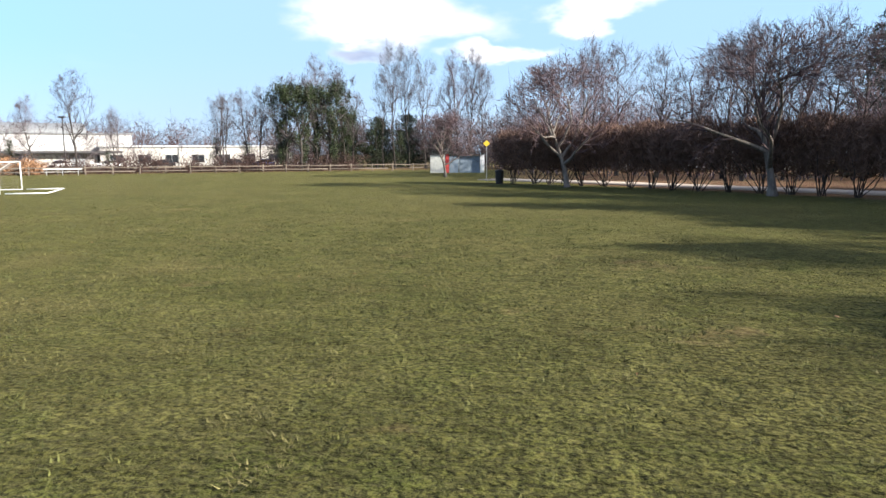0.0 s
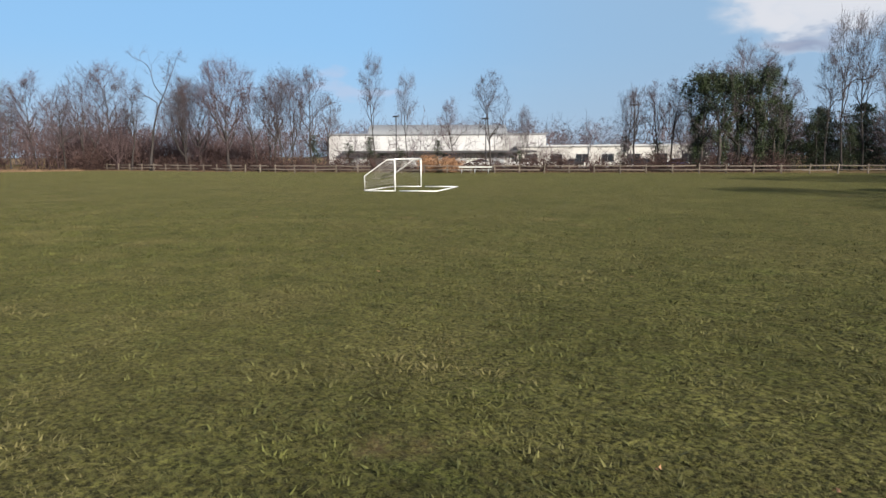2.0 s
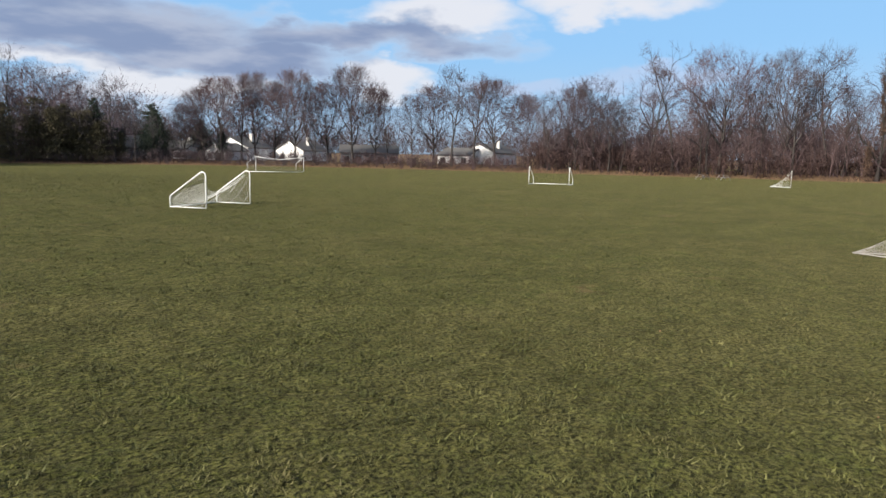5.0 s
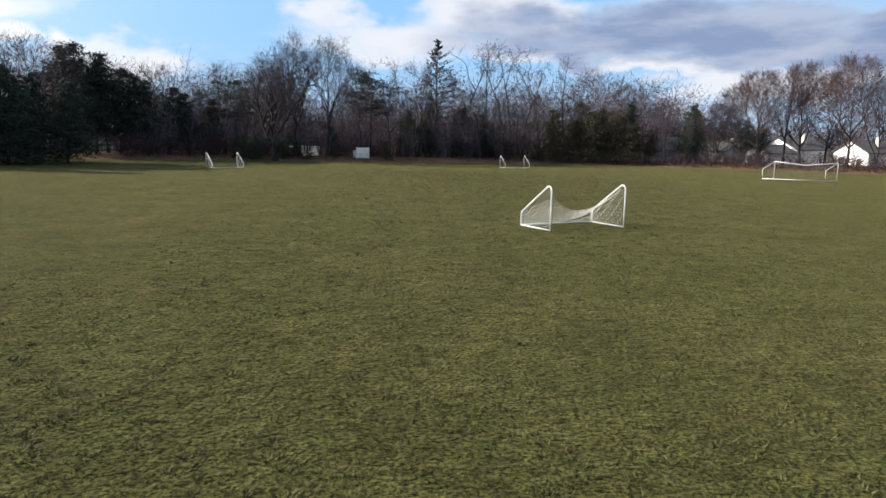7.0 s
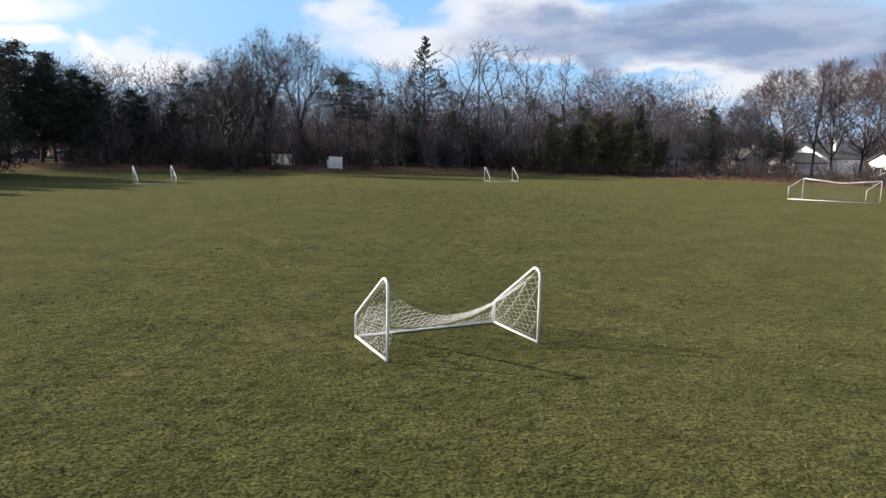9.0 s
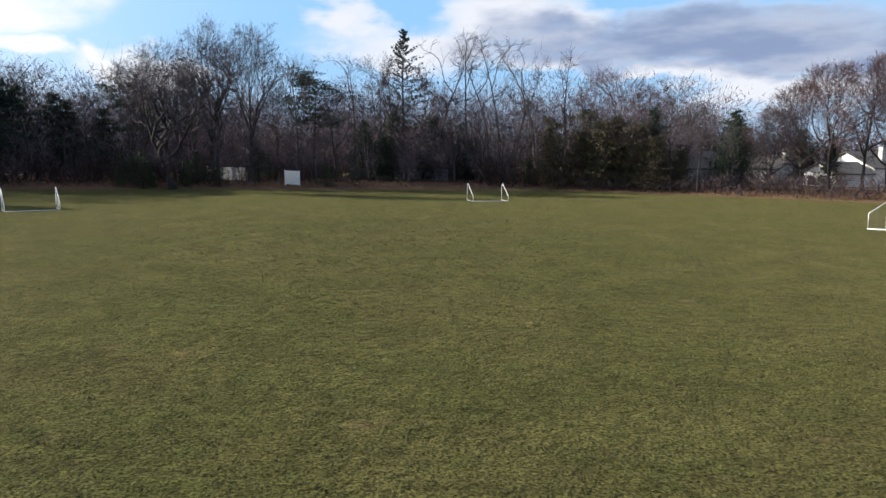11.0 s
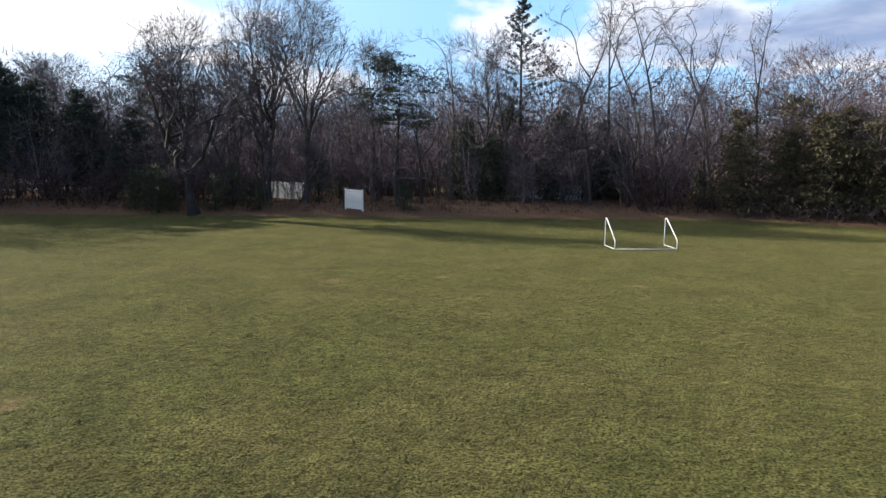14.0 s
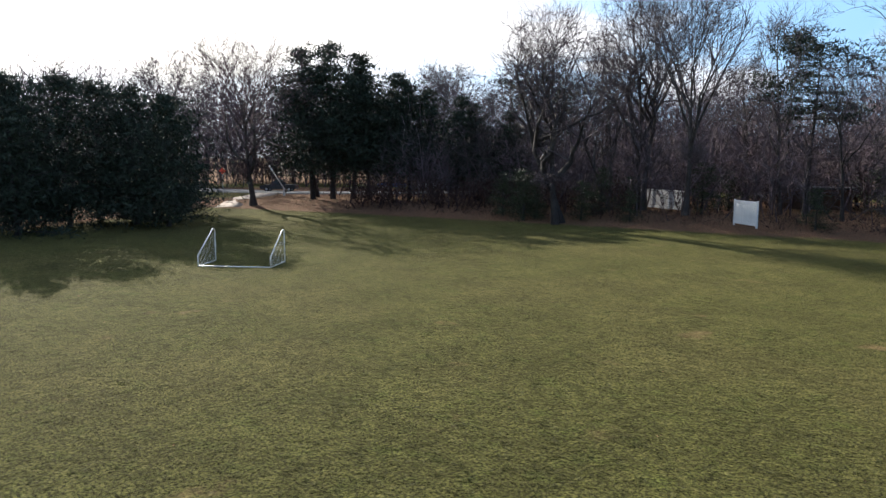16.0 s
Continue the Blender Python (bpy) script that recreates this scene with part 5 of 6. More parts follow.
# ---- rail fence ----
def rail_fence():
    way = [(96, -38), (84, -41.5), (57, -48.2), (38, -60), (19, -74), (0, -88.5), (-13, -96)]
    ob = group("rail_fence", None, "weathered split-rail fence of posts and two rails", "fence")
    bm = box(bmesh.new(), (-0.07, -0.07, -0.1), (0.07, 0.07, 1.15), 0.02)
    post = bpy.data.meshes.new("post")
    bm.to_mesh(post)
    bm.free()
    post.materials.append(RAIL)
    bm = box(bmesh.new(), (-0.5, -0.035, -0.06), (0.5, 0.035, 0.06), 0.02)
    rail = bpy.data.meshes.new("rail")
    bm.to_mesh(rail)
    bm.free()
    rail.materials.append(RAIL)
    c = np.array(way, float)
    seg = np.linalg.norm(np.diff(c, axis=0), axis=1)
    cum = np.concatenate([[0], np.cumsum(seg)])
    count = int(cum[-1] / 3.0)
    pts = [np.array([np.interp(s, cum, c[:, 0]), np.interp(s, cum, c[:, 1])]) for s in np.linspace(0, cum[-1], count + 1)]
    rng = np.random.default_rng(8)
    for i, p in enumerate(pts):
        o = hang("post", post, ob)
        o.matrix_basis = Matrix.Translation((*p, float(rise(*p)))) @ pose(0, 0, 0, rng.normal() * 2, rng.normal() * 2, rng.uniform(0, 90))
        if i:
            a, b = pts[i - 1], p
            d = b - a
            for z in (0.45, 0.92):
                o = hang("rail", rail, ob)
                o.matrix_basis = Matrix.Translation((*(a + b) / 2, z + float(rise(*p)) + rng.normal() * 0.02)) @ pose(0, rng.normal() * 0.6, 0, 0, rng.normal() * 0.7, math.degrees(math.atan2(d[1], d[0]))) @ Matrix.Diagonal((np.linalg.norm(d) + 0.1, 1, 1, 1))


rail_fence()


# ---- buildings ----
def facing(x, y, tx, ty, z=0.0):
    """A place whose -y side looks towards (tx, ty)."""
    return Matrix.Translation((x, y, z)) @ Matrix.Rotation(math.atan2(ty - y, tx - x) + math.pi / 2, 4, "Z")


def window(parent, x, z, w, h, y, mat=WHITE_WALL):
    f = box(bmesh.new(), (x - w / 2 - 0.08, y - 0.05, z - 0.08), (x + w / 2 + 0.08, y + 0.02, z + h + 0.08))
    win = part("window", f, mat, parent)
    boxed("pane", (x - w / 2, y - 0.07, z), (x - 0.025, y - 0.045, z + h), DARK_GLASS, win, "dark window pane")
    boxed("pane", (x + 0.025, y - 0.07, z), (x + w / 2, y - 0.045, z + h), DARK_GLASS, win, "dark window pane")


def gable_roof(w, d, h, z, over, across):
    """A pitched roof slab; the ridge runs along x, or along y when across."""
    bm = bmesh.new()
    t = 0.18
    a, b = (w / 2 + over, d / 2 + over)
    if across:
        pts = [(-a, z - 0.15), (0, z + h), (a, z - 0.15), (a, z - 0.15 + t), (0, z + h + t), (-a, z - 0.15 + t)]
        ring = [[bm.verts.new((x, s * b, q)) for x, q in pts] for s in (-1, 1)]
    else:
        pts = [(-b, z - 0.15), (0, z + h), (b, z - 0.15), (b, z - 0.15 + t), (0, z + h + t), (-b, z - 0.15 + t)]
        ring = [[bm.verts.new((s * a, y, q)) for y, q in pts] for s in (-1, 1)]
    for i in range(6):
        bm.faces.new((ring[0][i], ring[0][(i + 1) % 6], ring[1][(i + 1) % 6], ring[1][i]))
    for r in ring:
        bm.faces.new((r[0], r[1], r[4], r[5]))
        bm.faces.new((r[1], r[2], r[3], r[4]))
    bmesh.ops.recalc_face_normals(bm, faces=bm.faces)
    return bm


def house(place, w, d, eave, ridge, wall, label, across=False, wins=3, chimney=True, roof=ROOF):
    ob = group("house", place, label, "house")
    bm = bmesh.new()
    if across:
        prof = [(-w / 2, -0.3), (w / 2, -0.3), (w / 2, eave), (0, eave + ridge), (-w / 2, eave)]
        rings = [[bm.verts.new((x, s * d / 2, z)) for x, z in prof] for s in (-1, 1)]
    else:
        prof = [(-d / 2, -0.3), (d / 2, -0.3), (d / 2, eave), (0, eave + ridge), (-d / 2, eave)]
        rings = [[bm.verts.new((s * w / 2, y, z)) for y, z in prof] for s in (-1, 1)]
    for i in range(5):
        bm.faces.new((rings[0][i], rings[0][(i + 1) % 5], rings[1][(i + 1) % 5], rings[1][i]))
    for r in rings:
        bm.faces.new(r)
    bmesh.ops.recalc_face_normals(bm, faces=bm.faces)
    part("wall", bm, wall, ob)
    top = part("roof", gable_roof(w, d, ridge, eave, 0.4, across), roof, ob)
    if chimney:
        boxed("chimney", (w * 0.22, -0.4, eave), (w * 0.22 + 0.8, 0.4, eave + ridge + 0.9), WHITE_WALL if wall is WHITE_WALL else TAN_WALL, top)
    for i in range(wins):
        x = -w / 2 + w * (i + 0.5) / wins
        if i == wins // 2:
            boxed("door", (x - 0.5, -d / 2 - 0.06, 0), (x + 0.5, -d / 2 - 0.005, 2.05), DARK_TRIM, ob)
        else:
            window(ob, x, 1.0, 1.3, 1.2, -d / 2)
        if eave > 4.5:
            window(ob, x, 3.5, 1.1, 1.2, -d / 2)
    return ob


house(facing(66, 147, -90, 90), 11, 8, 3.6, 2.4, HOUSE_WHITE, "white house with a dark roof and pale chimney behind the trees", wins=4, across=True)
house(facing(55, 157, -90, 90), 11, 9, 3.0, 2.0, HOUSE_WHITE, "low pale house with a dark shingle roof", wins=3)
house(facing(44, 158, -90, 90), 8, 9, 3.2, 2.6, HOUSE_WHITE, "small white house, its gable to the field", across=True, wins=2, chimney=False)
house(facing(77, 139, -90, 90), 9, 8, 3.2, 2.2, HOUSE_WHITE, "white house with a dark roof among leafless trees", across=True, wins=2)
house(facing(37, 152, -90, 100), 8, 8, 3.0, 2.2, HOUSE_WHITE, "small white house with a dark roof behind the brush", across=True, wins=2, chimney=False)
house(facing(59, 141, -90, 100), 7, 6, 2.8, 1.6, HOUSE_WHITE, "low white garage with a dark roof", across=True, wins=2, chimney=False)
house(facing(87, 125, 0, 0), 13, 8, 2.9, 1.7, GREY_WALL, "long grey house with white window frames", wins=5, chimney=False)
house(facing(109, 107, -90, 70), 9, 9, 3.4, 2.0, HOUSE_WHITE, "white house with a pale gable behind the thicket", across=True, wins=2)
house(facing(104, 111, -90, 70), 9, 8, 2.8, 1.6, HOUSE_WHITE, "low white house wing with a dark roof", wins=3, chimney=False)
house(facing(33, 163, 0, 40), 10, 8, 2.9, 1.8, GREY_WALL, "grey bungalow behind the north wood", wins=3, chimney=False)
house(facing(-78, 146, 0, 60), 12, 9, 3.0, 1.8, GREY_WALL, "grey house beyond the road, among trees", wins=4)


def warehouse():
    """A long flat-roofed white store with a dark canopy band, end on to a lower wing."""
    ob = group("warehouse", facing(82, -100, -30, 2), "long white warehouse with a flat roof and dark canopy", "warehouse")
    w, d, h = 46, 24, 6.6
    boxed("wall", (-w / 2, 0, -0.3), (w / 2, d, h), WHITE_WALL, ob, "long white painted wall")
    bm = box(bmesh.new(), (-w / 2 - 0.3, -0.3, h), (w / 2 + 0.3, d + 0.3, h + 0.35), 0.05)
    part("roof_edge", bm, ROOF_PALE, ob)
    bm = bmesh.new()
    ring = []
    for s in (-1, 1):
        ring.append([bm.verts.new((s * 15, d * 0.5 + 9 * math.cos(a), h + 0.35 + 2.3 * math.sin(a))) for a in np.linspace(0, math.pi, 11)])
    for i in range(10):
        bm.faces.new((ring[0][i], ring[0][i + 1], ring[1][i + 1], ring[1][i]))
    for r in ring:
        bm.faces.new(r)
    bmesh.ops.recalc_face_normals(bm, faces=bm.faces)
    part("vaulted_roof", bm, ROOF_PALE, ob, "low grey vaulted roof")
    boxed("canopy", (-w / 2 + 3, -2.4, 2.9), (w / 2 - 2, -0.02, 3.3), DARK_TRIM, ob, "dark loading canopy")
    for i in range(8):
        x = -w / 2 + 5 + i * 5.1
        boxed("loading_door", (x - 1.4, -0.08, 0), (x + 1.4, -0.01, 2.6), (GREY_WALL, DARK_TRIM, PANEL_PALE)[i % 3], ob)
    low = group("store_wing", facing(54, -122, -30, 2), "low pale store building with a flat roof", "building")
    boxed("wall", (-19, 0, -0.3), (19, 14, 4.0), TAN_WALL, low)
    part("roof_edge", box(bmesh.new(), (-19.3, -0.3, 4.0), (19.3, 14.3, 4.4), 0.05), WHITE_WALL, low)
    for i in range(7):
        window(low, -16 + i * 5.2, 0.9, 2.4, 1.6, 0.0)


warehouse()
far = group("long_building", facing(-30, -96, -30, 0), "long low building with a white roof edge behind the hedge", "building")
boxed("wall", (-12, 0, -0.2), (26, 9, 4.6), TAN_WALL, far)
part("roof_edge", box(bmesh.new(), (-12.4, -0.4, 4.6), (26.4, 9.4, 5.1), 0.06), WHITE_WALL, far)
for i in range(8):
    window(far, -9 + i * 4.6, 1.0, 1.6, 1.5, 0.0)


def shelter():
    """A small open-fronted storage shelter of mixed panels by the rail fence."""
    ob = group("storage_shelter", facing(-11.6, -79.1, -30, 4), "small shelter of pale, red and blue-grey panels on the grass", "shelter")
    boxed("side_panel", (-3.4, -0.06, 0), (-1.5, 0.06, 2.3), PANEL_PALE, ob, "pale canvas panel", 0.02)
    boxed("red_post", (-1.45, -0.12, 0), (-1.05, 0.12, 2.35), PAINT_RED, ob, "red painted post", 0.02)
    boxed("blue_panel", (-1.0, 0.0, 0), (0.2, 0.1, 2.2), PANEL_BLUE, ob, "blue-grey panel", 0.02)
    boxed("back_panel", (0.25, 0.3, 0), (2.9, 0.4, 2.2), PANEL_BLUE, ob, "blue-grey panel", 0.02)
    boxed("white_post", (2.95, -0.1, 0), (3.5, 0.14, 2.3), VINYL, ob, "white post", 0.02)
    boxed("roof", (-3.6, -0.3, 2.36), (3.7, 2.4, 2.46), DARK_TRIM, ob, "flat dark roof", 0.02)
    boxed("rear_post", (-3.4, 2.1, 0), (-3.25, 2.25, 2.36), BROWN_WOOD, ob)
    boxed("rear_post", (3.25, 2.1, 0), (3.4, 2.25, 2.36), BROWN_WOOD, ob)


shelter()


def bin_and_sign():
    ob = group("trash_bin", pose(-22.6, -47.6, 0), "black plastic litter bin with a domed lid by the hedge", "bin")
    bm = bmesh.new()
    bmesh.ops.create_cone(bm, cap_ends=True, segments=20, radius1=0.30, radius2=0.36, depth=1.0, matrix=Matrix.Translation((0, 0, 0.5)))
    part("body", bm, PLASTIC_BLACK, ob)
    bm = bmesh.new()
    bmesh.ops.create_uvsphere(bm, u_segments=20, v_segments=8, radius=0.38, matrix=Matrix.Translation((0, 0, 1.0)) @ Matrix.Diagonal((1, 1, 0.45, 1)))
    part("lid", bm, PLASTIC_BLACK, ob)
    s = group("road_sign", facing(-20.4, -53.5, -31, 4), "small yellow sign on a thin metal post", "sign")
    boxed("post", (-0.03, 0, -0.1), (0.03, 0.04, 3.4), METAL, s)
    bm = bmesh.new()
    bmesh.ops.create_cube(bm, size=1, matrix=Matrix.Translation((0, -0.03, 3.3)) @ Matrix.Rotation(radians(45), 4, "Y") @ Matrix.Diagonal((0.42, 0.03, 0.42, 1)))
    part("sign_plate", bm, PAINT_YELLOW, s, "plain yellow plate")


bin_and_sign()


def strip(name, pts, width, mat, label, z=0.012, category="road"):
    """A ribbon of paving that lies on the ground."""
    c = np.array(pts, float)
    d = np.gradient(c, axis=0)
    d /= np.linalg.norm(d, axis=1, keepdims=True)
    n = np.stack([-d[:, 1], d[:, 0]], 1) * width / 2
    rows = []
    for p in (c + n, c - n):
        rows.append(np.column_stack([p, rise(p[:, 0], p[:, 1]) + z + 0.03]))
    low = [np.column_stack([r[:, :2], r[:, 2] - 0.25]) for r in rows]
    k = len(c)
    v = np.concatenate([rows[0], rows[1], low[0], low[1]])
    i = np.arange(k - 1)
    q = np.concatenate([np.stack([i, i + 1, k + i + 1, k + i], 1)[:, ::-1], np.stack([i, 2 * k + i, 2 * k + i + 1, i + 1], 1)[:, ::-1], np.stack([k + i, k + i + 1, 3 * k + i + 1, 3 * k + i], 1)[:, ::-1]])
    return tagged(new(name, mesh_from(name, v, q, None, mat)), label, category, kind="structure")


strip("gravel_path", [(-20, -57), (-29, -50.5), (-38, -43), (-46, -36.5), (-56, -29)], 3.2, GRAVEL, "pale gravel path behind the hedge", category="path")
strip("parking_lot", [(96, -62), (74, -86), (48, -108), (20, -124)], 16, ASPHALT, "grey asphalt parking lot before the stores")
strip("driveway", [(-130, 101), (-106, 107), (-91, 111), (-80, 117), (-72, 128), (-62, 142)], 7, ASPHALT, "sunlit pale asphalt road behind the trees")
strip("entrance_path", [(-71, 99.5), (-76, 104), (-81, 109), (-85, 112)], 3.0, GRAVEL, "worn path from the field to the road", category="path")


# ---- vehicles ----
def car(place, paint, label, length=4.5, high=1.5, pickup=False):
    ob = group("parked_car", place, label, "car")
    w, L = 0.88, length / 2
    bm = bmesh.new()
    side = [(-L, 0.35), (-L, 0.80), (-L * 0.9, 0.92), (-L * 0.42, 0.98), (L * 0.92, 1.02), (L, 0.85), (L, 0.35)]
    rings = [[bm.verts.new((x, s * w, z)) for x, z in side] for s in (-1, 1)]
    for i in range(len(side)):
        j = (i + 1) % len(side)
        bm.faces.new((rings[0][i], rings[0][j], rings[1][j], rings[1][i]))
    for r in rings:
        bm.faces.new(r)
    bmesh.ops.recalc_face_normals(bm, faces=bm.faces)
    bmesh.ops.bevel(bm, geom=list(bm.edges), offset=0.06, segments=2, affect="EDGES")
    body = part("body", bm, paint, ob)
    bm = bmesh.new()
    end = 0.35 if pickup else 0.85
    cab = [(-L * 0.45, 0.95), (-L * 0.12, high), (L * (end - 0.3), high), (L * end, 0.98)]
    rings = [[bm.verts.new((x, s * (w - (0.05 if z < 1.1 else 0.16)), z)) for x, z in cab] for s in (-1, 1)]
    for i in range(4):
        j = (i + 1) % 4
        bm.faces.new((rings[0][i], rings[0][j], rings[1][j], rings[1][i]))
    for r in rings:
        bm.faces.new(r)
    bmesh.ops.recalc_face_normals(bm, faces=bm.faces)
    cabin = part("cabin_glass", bm, DARK_GLASS, ob, "dark car windows")
    boxed("roof", (-L * 0.13, -w + 0.17, high - 0.03), (L * (end - 0.29), w - 0.17, high + 0.04), paint, cabin, "", 0.02)
    for x in (-L * 0.62, L * 0.62):
        for s in (-1, 1):
            bm = bmesh.new()
            bmesh.ops.create_cone(bm, cap_ends=True, segments=18, radius1=0.33, radius2=0.33, depth=0.22, matrix=Matrix.Translation((x, s * (w - 0.06), 0.33)) @ Matrix.Rotation(radians(90), 4, "X"))
            wheel = part("wheel", bm, RUBBER, ob)
            bm = bmesh.new()
            bmesh.ops.create_cone(bm, cap_ends=True, segments=14, radius1=0.2, radius2=0.2, depth=0.24, matrix=Matrix.Translation((x, s * (w - 0.06), 0.33)) @ Matrix.Rotation(radians(90), 4, "X"))
            part("rim", bm, METAL, wheel)
    for s in (-1, 1):
        boxed("headlight", (-L - 0.01, s * 0.6 - 0.15, 0.66), (-L + 0.06, s * 0.6 + 0.15, 0.8), PAINT_WHITE, body)
        boxed("tail_light", (L - 0.06, s * 0.68 - 0.1, 0.7), (L + 0.01, s * 0.68 + 0.1, 0.86), PAINT_RED, body)
    return ob


car(facing(30, -104.5, -30, 2, float(rise(30, -104.5))), PAINT_BLUE, "blue car parked behind the rail fence")
car(facing(62, -92, -30, 2, float(rise(62, -92))), PAINT_WHITE, "white car parked before the stores")
car(facing(56, -97, -30, 2, float(rise(56, -97))), PAINT_WHITE, "white car parked beside another")
car(facing(50, -104, -30, 2, float(rise(50, -104))), PAINT_DARK, "dark car parked before the stores")
car(facing(38, -108, -30, 2, float(rise(38, -108))), PAINT_DARK, "dark car parked near the trees")
car(facing(24, -111, -30, 2, float(rise(24, -111))), PAINT_WHITE, "white car parked under the trees")
car(facing(-88.1, 115.2, -30, 60, float(rise(-88.1, 115.2))), PAINT_DARK, "dark pickup truck parked on the road", 5.3, 1.8, True)
car(facing(-86, 86, 0, 60, float(rise(-86, 86))), PAINT_DARK, "dark car parked behind the evergreens")
car(facing(-83, 132, 0, 60, float(rise(-83, 132))), PAINT_BLUE, "blue car parked by the road beyond the pines")
car(facing(-78, 136, 0, 60, float(rise(-78, 136))), PAINT_WHITE, "white car parked by the road beyond the pines")
car(facing(-90, 92, 0, 60, float(rise(-90, 92))), PAINT_WHITE, "white car parked behind the evergreens")


# ---- garden fences at the north wood ----
def vinyl_panel(place, width, high, label):
    """A vinyl fence panel: posts, two rails and upright boards."""
    ob = group("fence_panel", place, label, "fence panel")
    for s in (-1, 1):
        boxed("post", (s * width / 2 - 0.06, -0.06, -0.1), (s * width / 2 + 0.06, 0.06, high + 0.06), VINYL, ob, "", 0.012)
    n = int((width - 0.14) / 0.15)
    bm = box(bmesh.new(), (-0.064, -0.012, 0.05), (0.064, 0.012, high), 0.004)
    me = bpy.data.meshes.new("board")
    bm.to_mesh(me)
    bm.free()
    me.materials.append(VINYL)
    for i in range(n):
        hang("board", me, ob).matrix_basis = pose(-width / 2 + 0.07 + (i + 0.5) * (width - 0.14) / n, 0, 0)
    for z in (0.14, high - 0.16):
        boxed("rail", (-width / 2 + 0.06, -0.035, z - 0.07), (width / 2 - 0.06, 0.035, z + 0.07), VINYL, ob)
    return ob


vinyl_panel(facing(-19.5, 117.4, -50, 66, 0.72), 2.8, 1.85, "white vinyl fence panel of upright boards at the wood's edge")
for i, (x, y) in enumerate([(-13.5, 152.4), (-11.2, 152.7), (-8.9, 153.1), (-6.6, 153.4), (-4.3, 153.8)]):
    vinyl_panel(facing(x, y, 8, 60, 0.3), 2.3, 1.5, "white vinyl garden fence panel behind the trees")
for x, y in [(-30.5, 126.5), (-32.7, 127.2), (-34.9, 127.9)]:
    vinyl_panel(facing(x, y, -60, 50, 0.76), 2.3, 1.9, "white garden fence panel overgrown with brush")
vinyl_panel(facing(-21.6, 122, -60, 60, 0.72), 1.2, 1.3, "short white fence panel beside the wood")
for i in range(5):
    vinyl_panel(pose(-10.5 + 2.15 * i, 139.4 - 0.4 * i, 0.8, 0, 0, -11), 2.1, 1.7, "white garden fence panel behind the wood")
shed = group("garden_shed", facing(-22, 137, 8, 60, 0.75), "dark brown garden shed with a flat roof under the trees", "shed")
boxed("wall", (-3, 0, 0), (3, 3, 2.0), BROWN_WOOD, shed)
boxed("roof", (-3.3, -0.3, 2.0), (3.3, 3.3, 2.18), DARK_TRIM, shed, "flat dark roof", 0.03)
boxed("door", (-0.5, -0.05, 0), (0.5, -0.003, 1.9), DARK_TRIM, shed)


def lamp_pole(x, y, h, label):
    ob = group("light_pole", pose(x, y, 0), label, "light pole")
    pipe("pole", [(0, 0, -0.2), (0, 0, h)], 0.11, DARK_TRIM, ob)
    boxed("lamp_head", (-0.7, -0.25, h), (0.7, 0.25, h + 0.28), DARK_TRIM, ob, "dark box lamp head", 0.04)


lamp_pole(46, -118, 11.5, "tall dark parking lot light pole")
lamp_pole(76, -84, 9.5, "dark parking lot light pole")
lamp_pole(64, -96, 9.0, "dark parking lot light pole")


def dry_shrub(x, y, h, label):
    rng = np.random.default_rng(90)
    ob = group("dry_shrub", pose(x, y, 0), label, "shrub")
    st, lv = Tubes(), Tubes()
    for _ in range(14):
        pts, d = limb(rng, rng.normal(size=3) * [0.2, 0.2, 0], (rng.normal() * 0.5, rng.normal() * 0.5, 1), h * rng.uniform(0.6, 1), 5, 0.15, 0.05)
        st.add(pts, 0.03 * np.array([1, 0.8, 0.6, 0.4, 0.2]), 5)
        for f in (0.3, 0.45, 0.6, 0.75, 0.9, 1.0):
            lv.leaves.append(leaf_burst(rng, along(pts, f)[0], 0.35, 34, 0.2, 0.8))
    hang("stem_clump", st.build("stem_clump", BARK), ob)
    hang("leaves", lv.build("leaves", LEAF_DRY, False), ob)


def picnic_table(x, y, turn):
    """A weathered table with fixed benches on two pale splayed frames."""
    ob = group("picnic_table", pose(x, y, float(rise(x, y)), 0, 0, turn), "weathered dark picnic table with pale legs at the field's edge", "table")
    for k in range(5):
        boxed("plank", (-0.95, -0.36 + k * 0.146, 0.72), (0.95, -0.23 + k * 0.146, 0.76), BROWN_WOOD, ob, "", 0.006)
    for q in (-1, 1):
        boxed("bench", (-0.95, q * 0.72 - 0.14, 0.42), (0.95, q * 0.72 + 0.14, 0.46), BROWN_WOOD, ob, "", 0.006)
        pipe("leg_frame", [(q * 0.65, -0.75, 0.0), (q * 0.65, -0.25, 0.71), (q * 0.65, 0.25, 0.71), (q * 0.65, 0.75, 0.0)], 0.04, METAL, ob, "pale metal legs")
        boxed("bench_bar", (q * 0.65 - 0.03, -0.8, 0.36), (q * 0.65 + 0.03, 0.8, 0.42), METAL, ob)


picnic_table(87.4, 41.6, 62)
picnic_table(88.8, 39.2, 55)


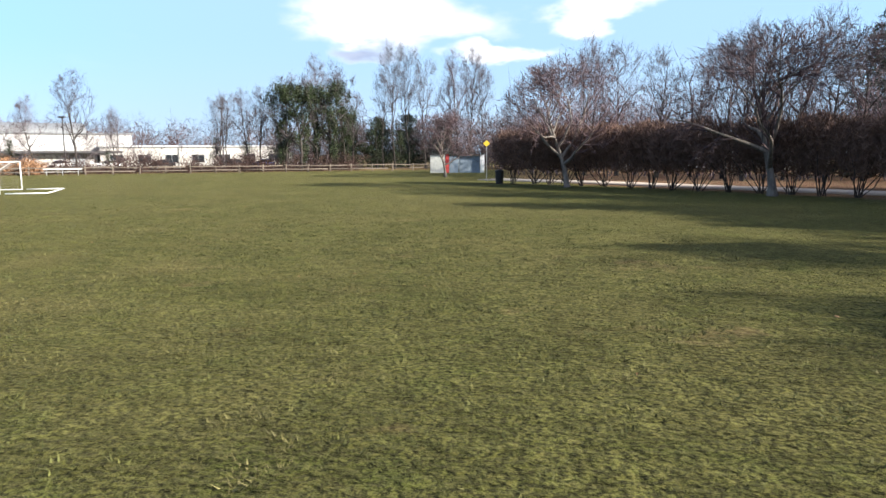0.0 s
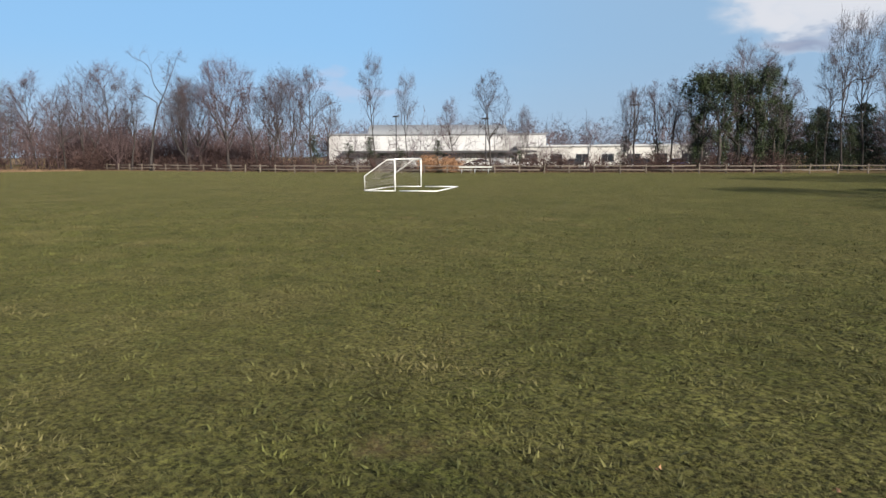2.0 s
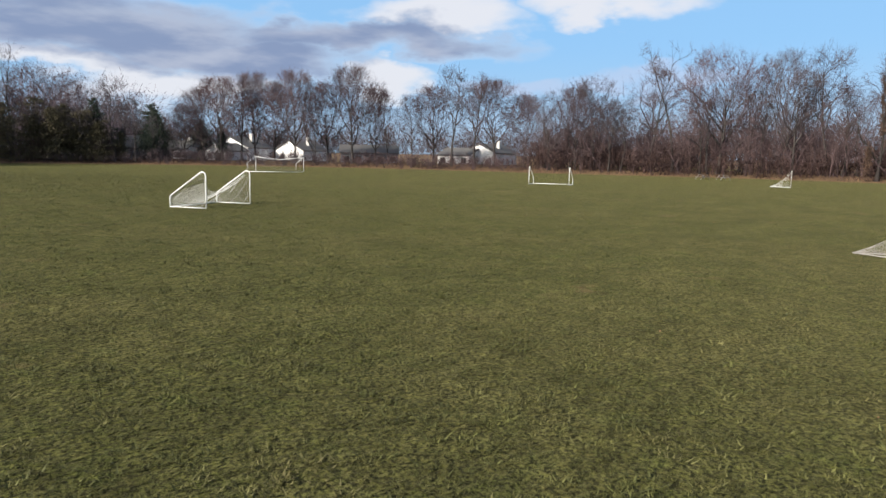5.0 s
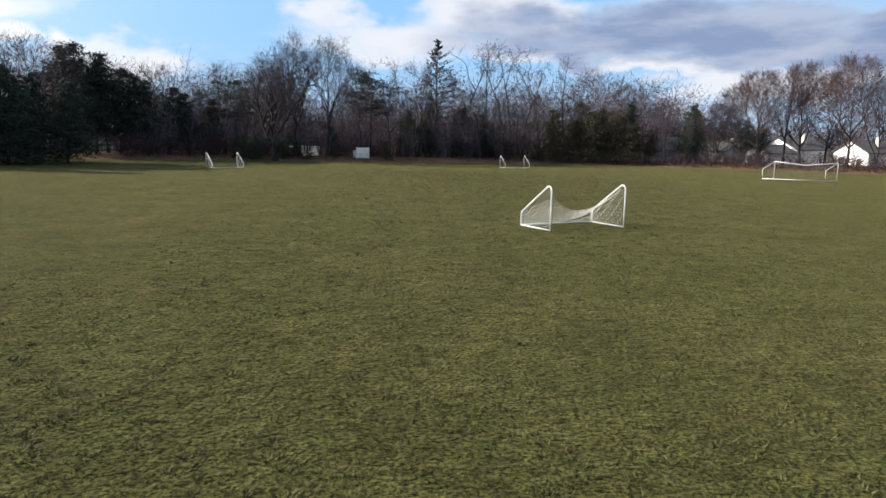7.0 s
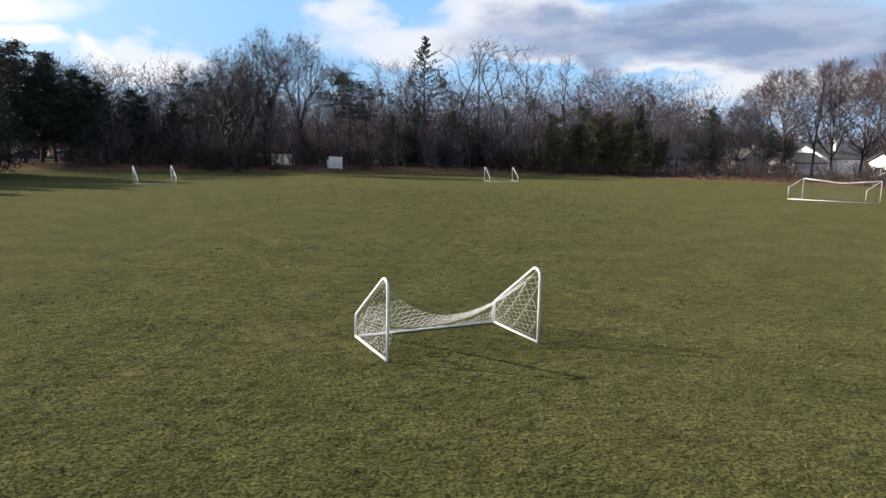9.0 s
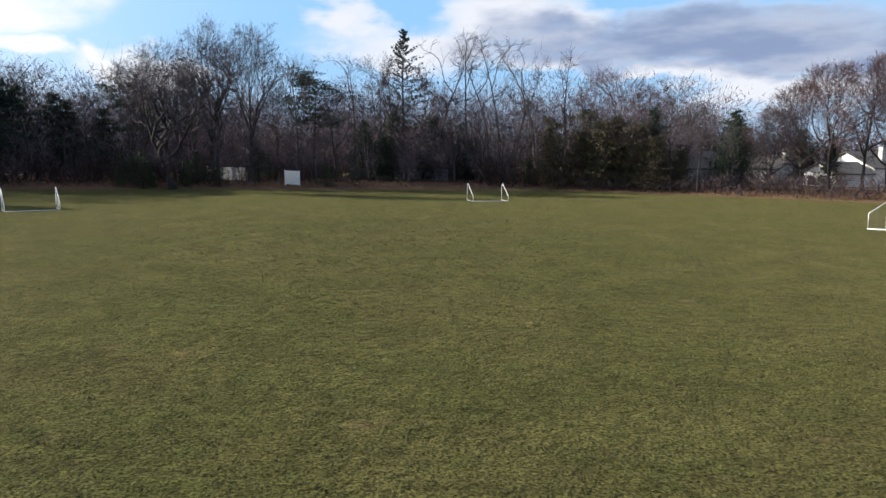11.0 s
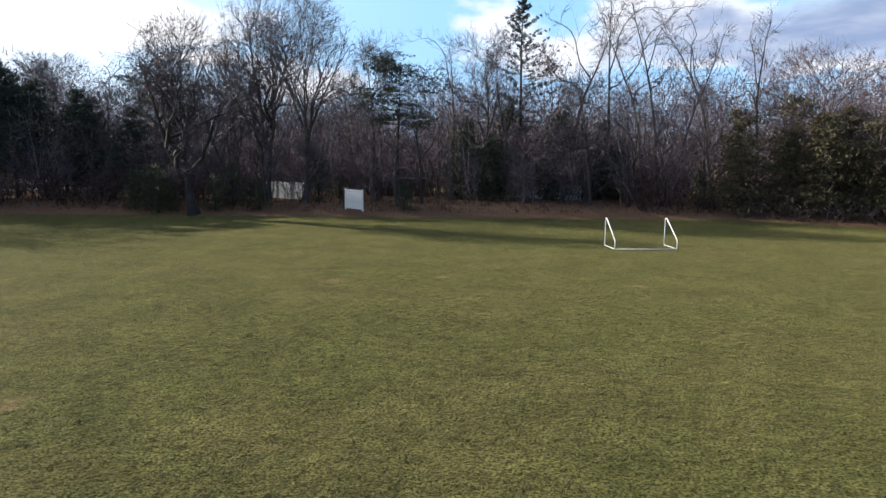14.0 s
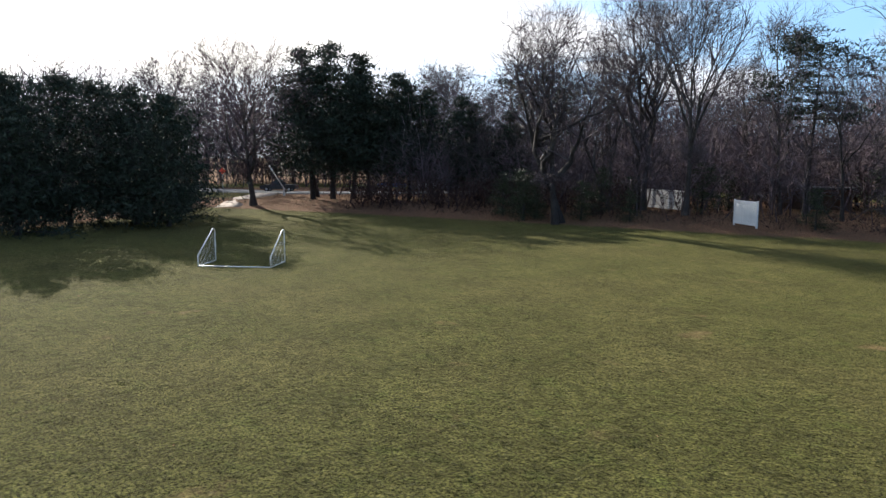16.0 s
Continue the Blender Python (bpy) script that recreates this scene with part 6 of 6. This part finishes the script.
def team_bench(x, y, turn):
    """A long low bench of pale planks on three frames."""
    ob = group("bench", pose(x, y, 0, 0, 0, turn), "long pale metal team bench before the rail fence", "bench")
    for k in range(2):
        boxed("seat_plank", (-2.1, -0.14 + k * 0.15, 0.44), (2.1, -0.01 + k * 0.15, 0.48), PANEL_PALE, ob, "", 0.008)
    boxed("back_plank", (-2.1, 0.24, 0.72), (2.1, 0.27, 0.88), PANEL_PALE, ob, "", 0.008)
    for q in (-1.7, 0, 1.7):
        pipe("leg", [(q, -0.16, 0.0), (q, -0.12, 0.43), (q, 0.2, 0.43), (q, 0.25, 0.85)], 0.03, METAL, ob)
        pipe("rear_leg", [(q, 0.2, 0.43), (q, 0.26, 0.0)], 0.03, METAL, ob)


team_bench(33.2, -62.2, 216)
dry_shrub(41, -61.5, 2.6, "shrub with clinging orange-brown dry leaves by the fence")
dry_shrub(38.5, -63, 2.2, "low shrub with clinging orange-brown dry leaves")


def barrier_gate(x, y):
    """A raised white barrier arm on a short post, beside the road."""
    ob = group("barrier_gate", facing(x, y, 4, 66, float(rise(x, y))), "white road barrier with its arm raised", "barrier")
    boxed("post", (-0.12, -0.12, -0.1), (0.12, 0.12, 1.0), PAINT_WHITE, ob, "", 0.02)
    pipe("arm", [(0, -0.16, 0.9), (-0.9, -0.16, 2.4), (-1.8, -0.16, 3.9)], 0.07, PAINT_WHITE, ob)
    boxed("counterweight", (0.05, -0.24, 0.45), (0.35, -0.08, 0.75), DARK_TRIM, ob)


def orange_sign(x, y):
    ob = group("road_sign", facing(x, y, 4, 66, float(rise(x, y))), "orange diamond sign on a thin metal post", "sign")
    boxed("post", (-0.03, 0, -0.1), (0.03, 0.05, 3.4), METAL, ob)
    bm = bmesh.new()
    bmesh.ops.create_cube(bm, size=1, matrix=Matrix.Translation((0, -0.03, 3.2)) @ Matrix.Rotation(radians(45), 4, "Y") @ Matrix.Diagonal((0.6, 0.03, 0.6, 1)))
    part("sign_plate", bm, ORANGE_TUBE, ob, "plain orange plate")


barrier_gate(-77, 110)
orange_sign(-82.2, 104)


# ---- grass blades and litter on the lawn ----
# stretches of lawn fitted to the camera's path and near view: places along them, blades to a square metre, half width,
# size
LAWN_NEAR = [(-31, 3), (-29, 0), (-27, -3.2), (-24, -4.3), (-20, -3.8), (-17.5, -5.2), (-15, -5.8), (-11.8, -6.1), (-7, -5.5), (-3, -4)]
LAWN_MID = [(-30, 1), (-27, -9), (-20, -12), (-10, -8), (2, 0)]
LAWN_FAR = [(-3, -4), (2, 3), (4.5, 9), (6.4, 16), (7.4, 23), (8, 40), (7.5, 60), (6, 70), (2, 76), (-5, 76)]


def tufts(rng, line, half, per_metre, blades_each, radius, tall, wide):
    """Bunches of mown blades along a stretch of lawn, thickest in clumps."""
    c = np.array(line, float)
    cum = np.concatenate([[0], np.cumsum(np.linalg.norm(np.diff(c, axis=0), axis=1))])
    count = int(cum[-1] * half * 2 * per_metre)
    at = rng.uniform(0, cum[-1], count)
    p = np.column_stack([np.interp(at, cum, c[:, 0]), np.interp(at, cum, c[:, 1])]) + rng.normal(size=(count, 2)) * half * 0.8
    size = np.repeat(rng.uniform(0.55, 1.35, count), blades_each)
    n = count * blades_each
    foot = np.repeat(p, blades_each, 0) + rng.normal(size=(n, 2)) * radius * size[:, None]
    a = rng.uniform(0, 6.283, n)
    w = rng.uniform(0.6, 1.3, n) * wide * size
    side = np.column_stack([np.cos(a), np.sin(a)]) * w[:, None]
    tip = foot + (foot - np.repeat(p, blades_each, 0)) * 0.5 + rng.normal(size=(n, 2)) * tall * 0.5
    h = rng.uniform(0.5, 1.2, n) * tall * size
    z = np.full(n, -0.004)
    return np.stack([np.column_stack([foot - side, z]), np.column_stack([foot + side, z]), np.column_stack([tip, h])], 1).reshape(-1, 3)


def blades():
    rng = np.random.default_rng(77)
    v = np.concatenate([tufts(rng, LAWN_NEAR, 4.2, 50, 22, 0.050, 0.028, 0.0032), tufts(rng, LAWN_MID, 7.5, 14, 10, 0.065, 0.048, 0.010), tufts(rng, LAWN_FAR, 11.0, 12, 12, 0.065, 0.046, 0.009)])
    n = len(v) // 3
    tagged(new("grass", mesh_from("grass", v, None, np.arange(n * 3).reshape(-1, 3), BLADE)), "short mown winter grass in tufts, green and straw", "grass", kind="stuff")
    m = 520
    p = np.column_stack([rng.uniform(-60, 60, m), rng.uniform(-45, 112, m)])
    t = Tubes()
    for x, y in p:
        t.leaves.append(leaf_burst(rng, np.array([x, y, 0.035]), 0.012, 3, 0.045, 0.3))
    tagged(new("fallen_leaves", t.build("fallen_leaves", LEAF_DRY, False)), "dry fallen leaves scattered on the lawn", "leaves", kind="stuff")


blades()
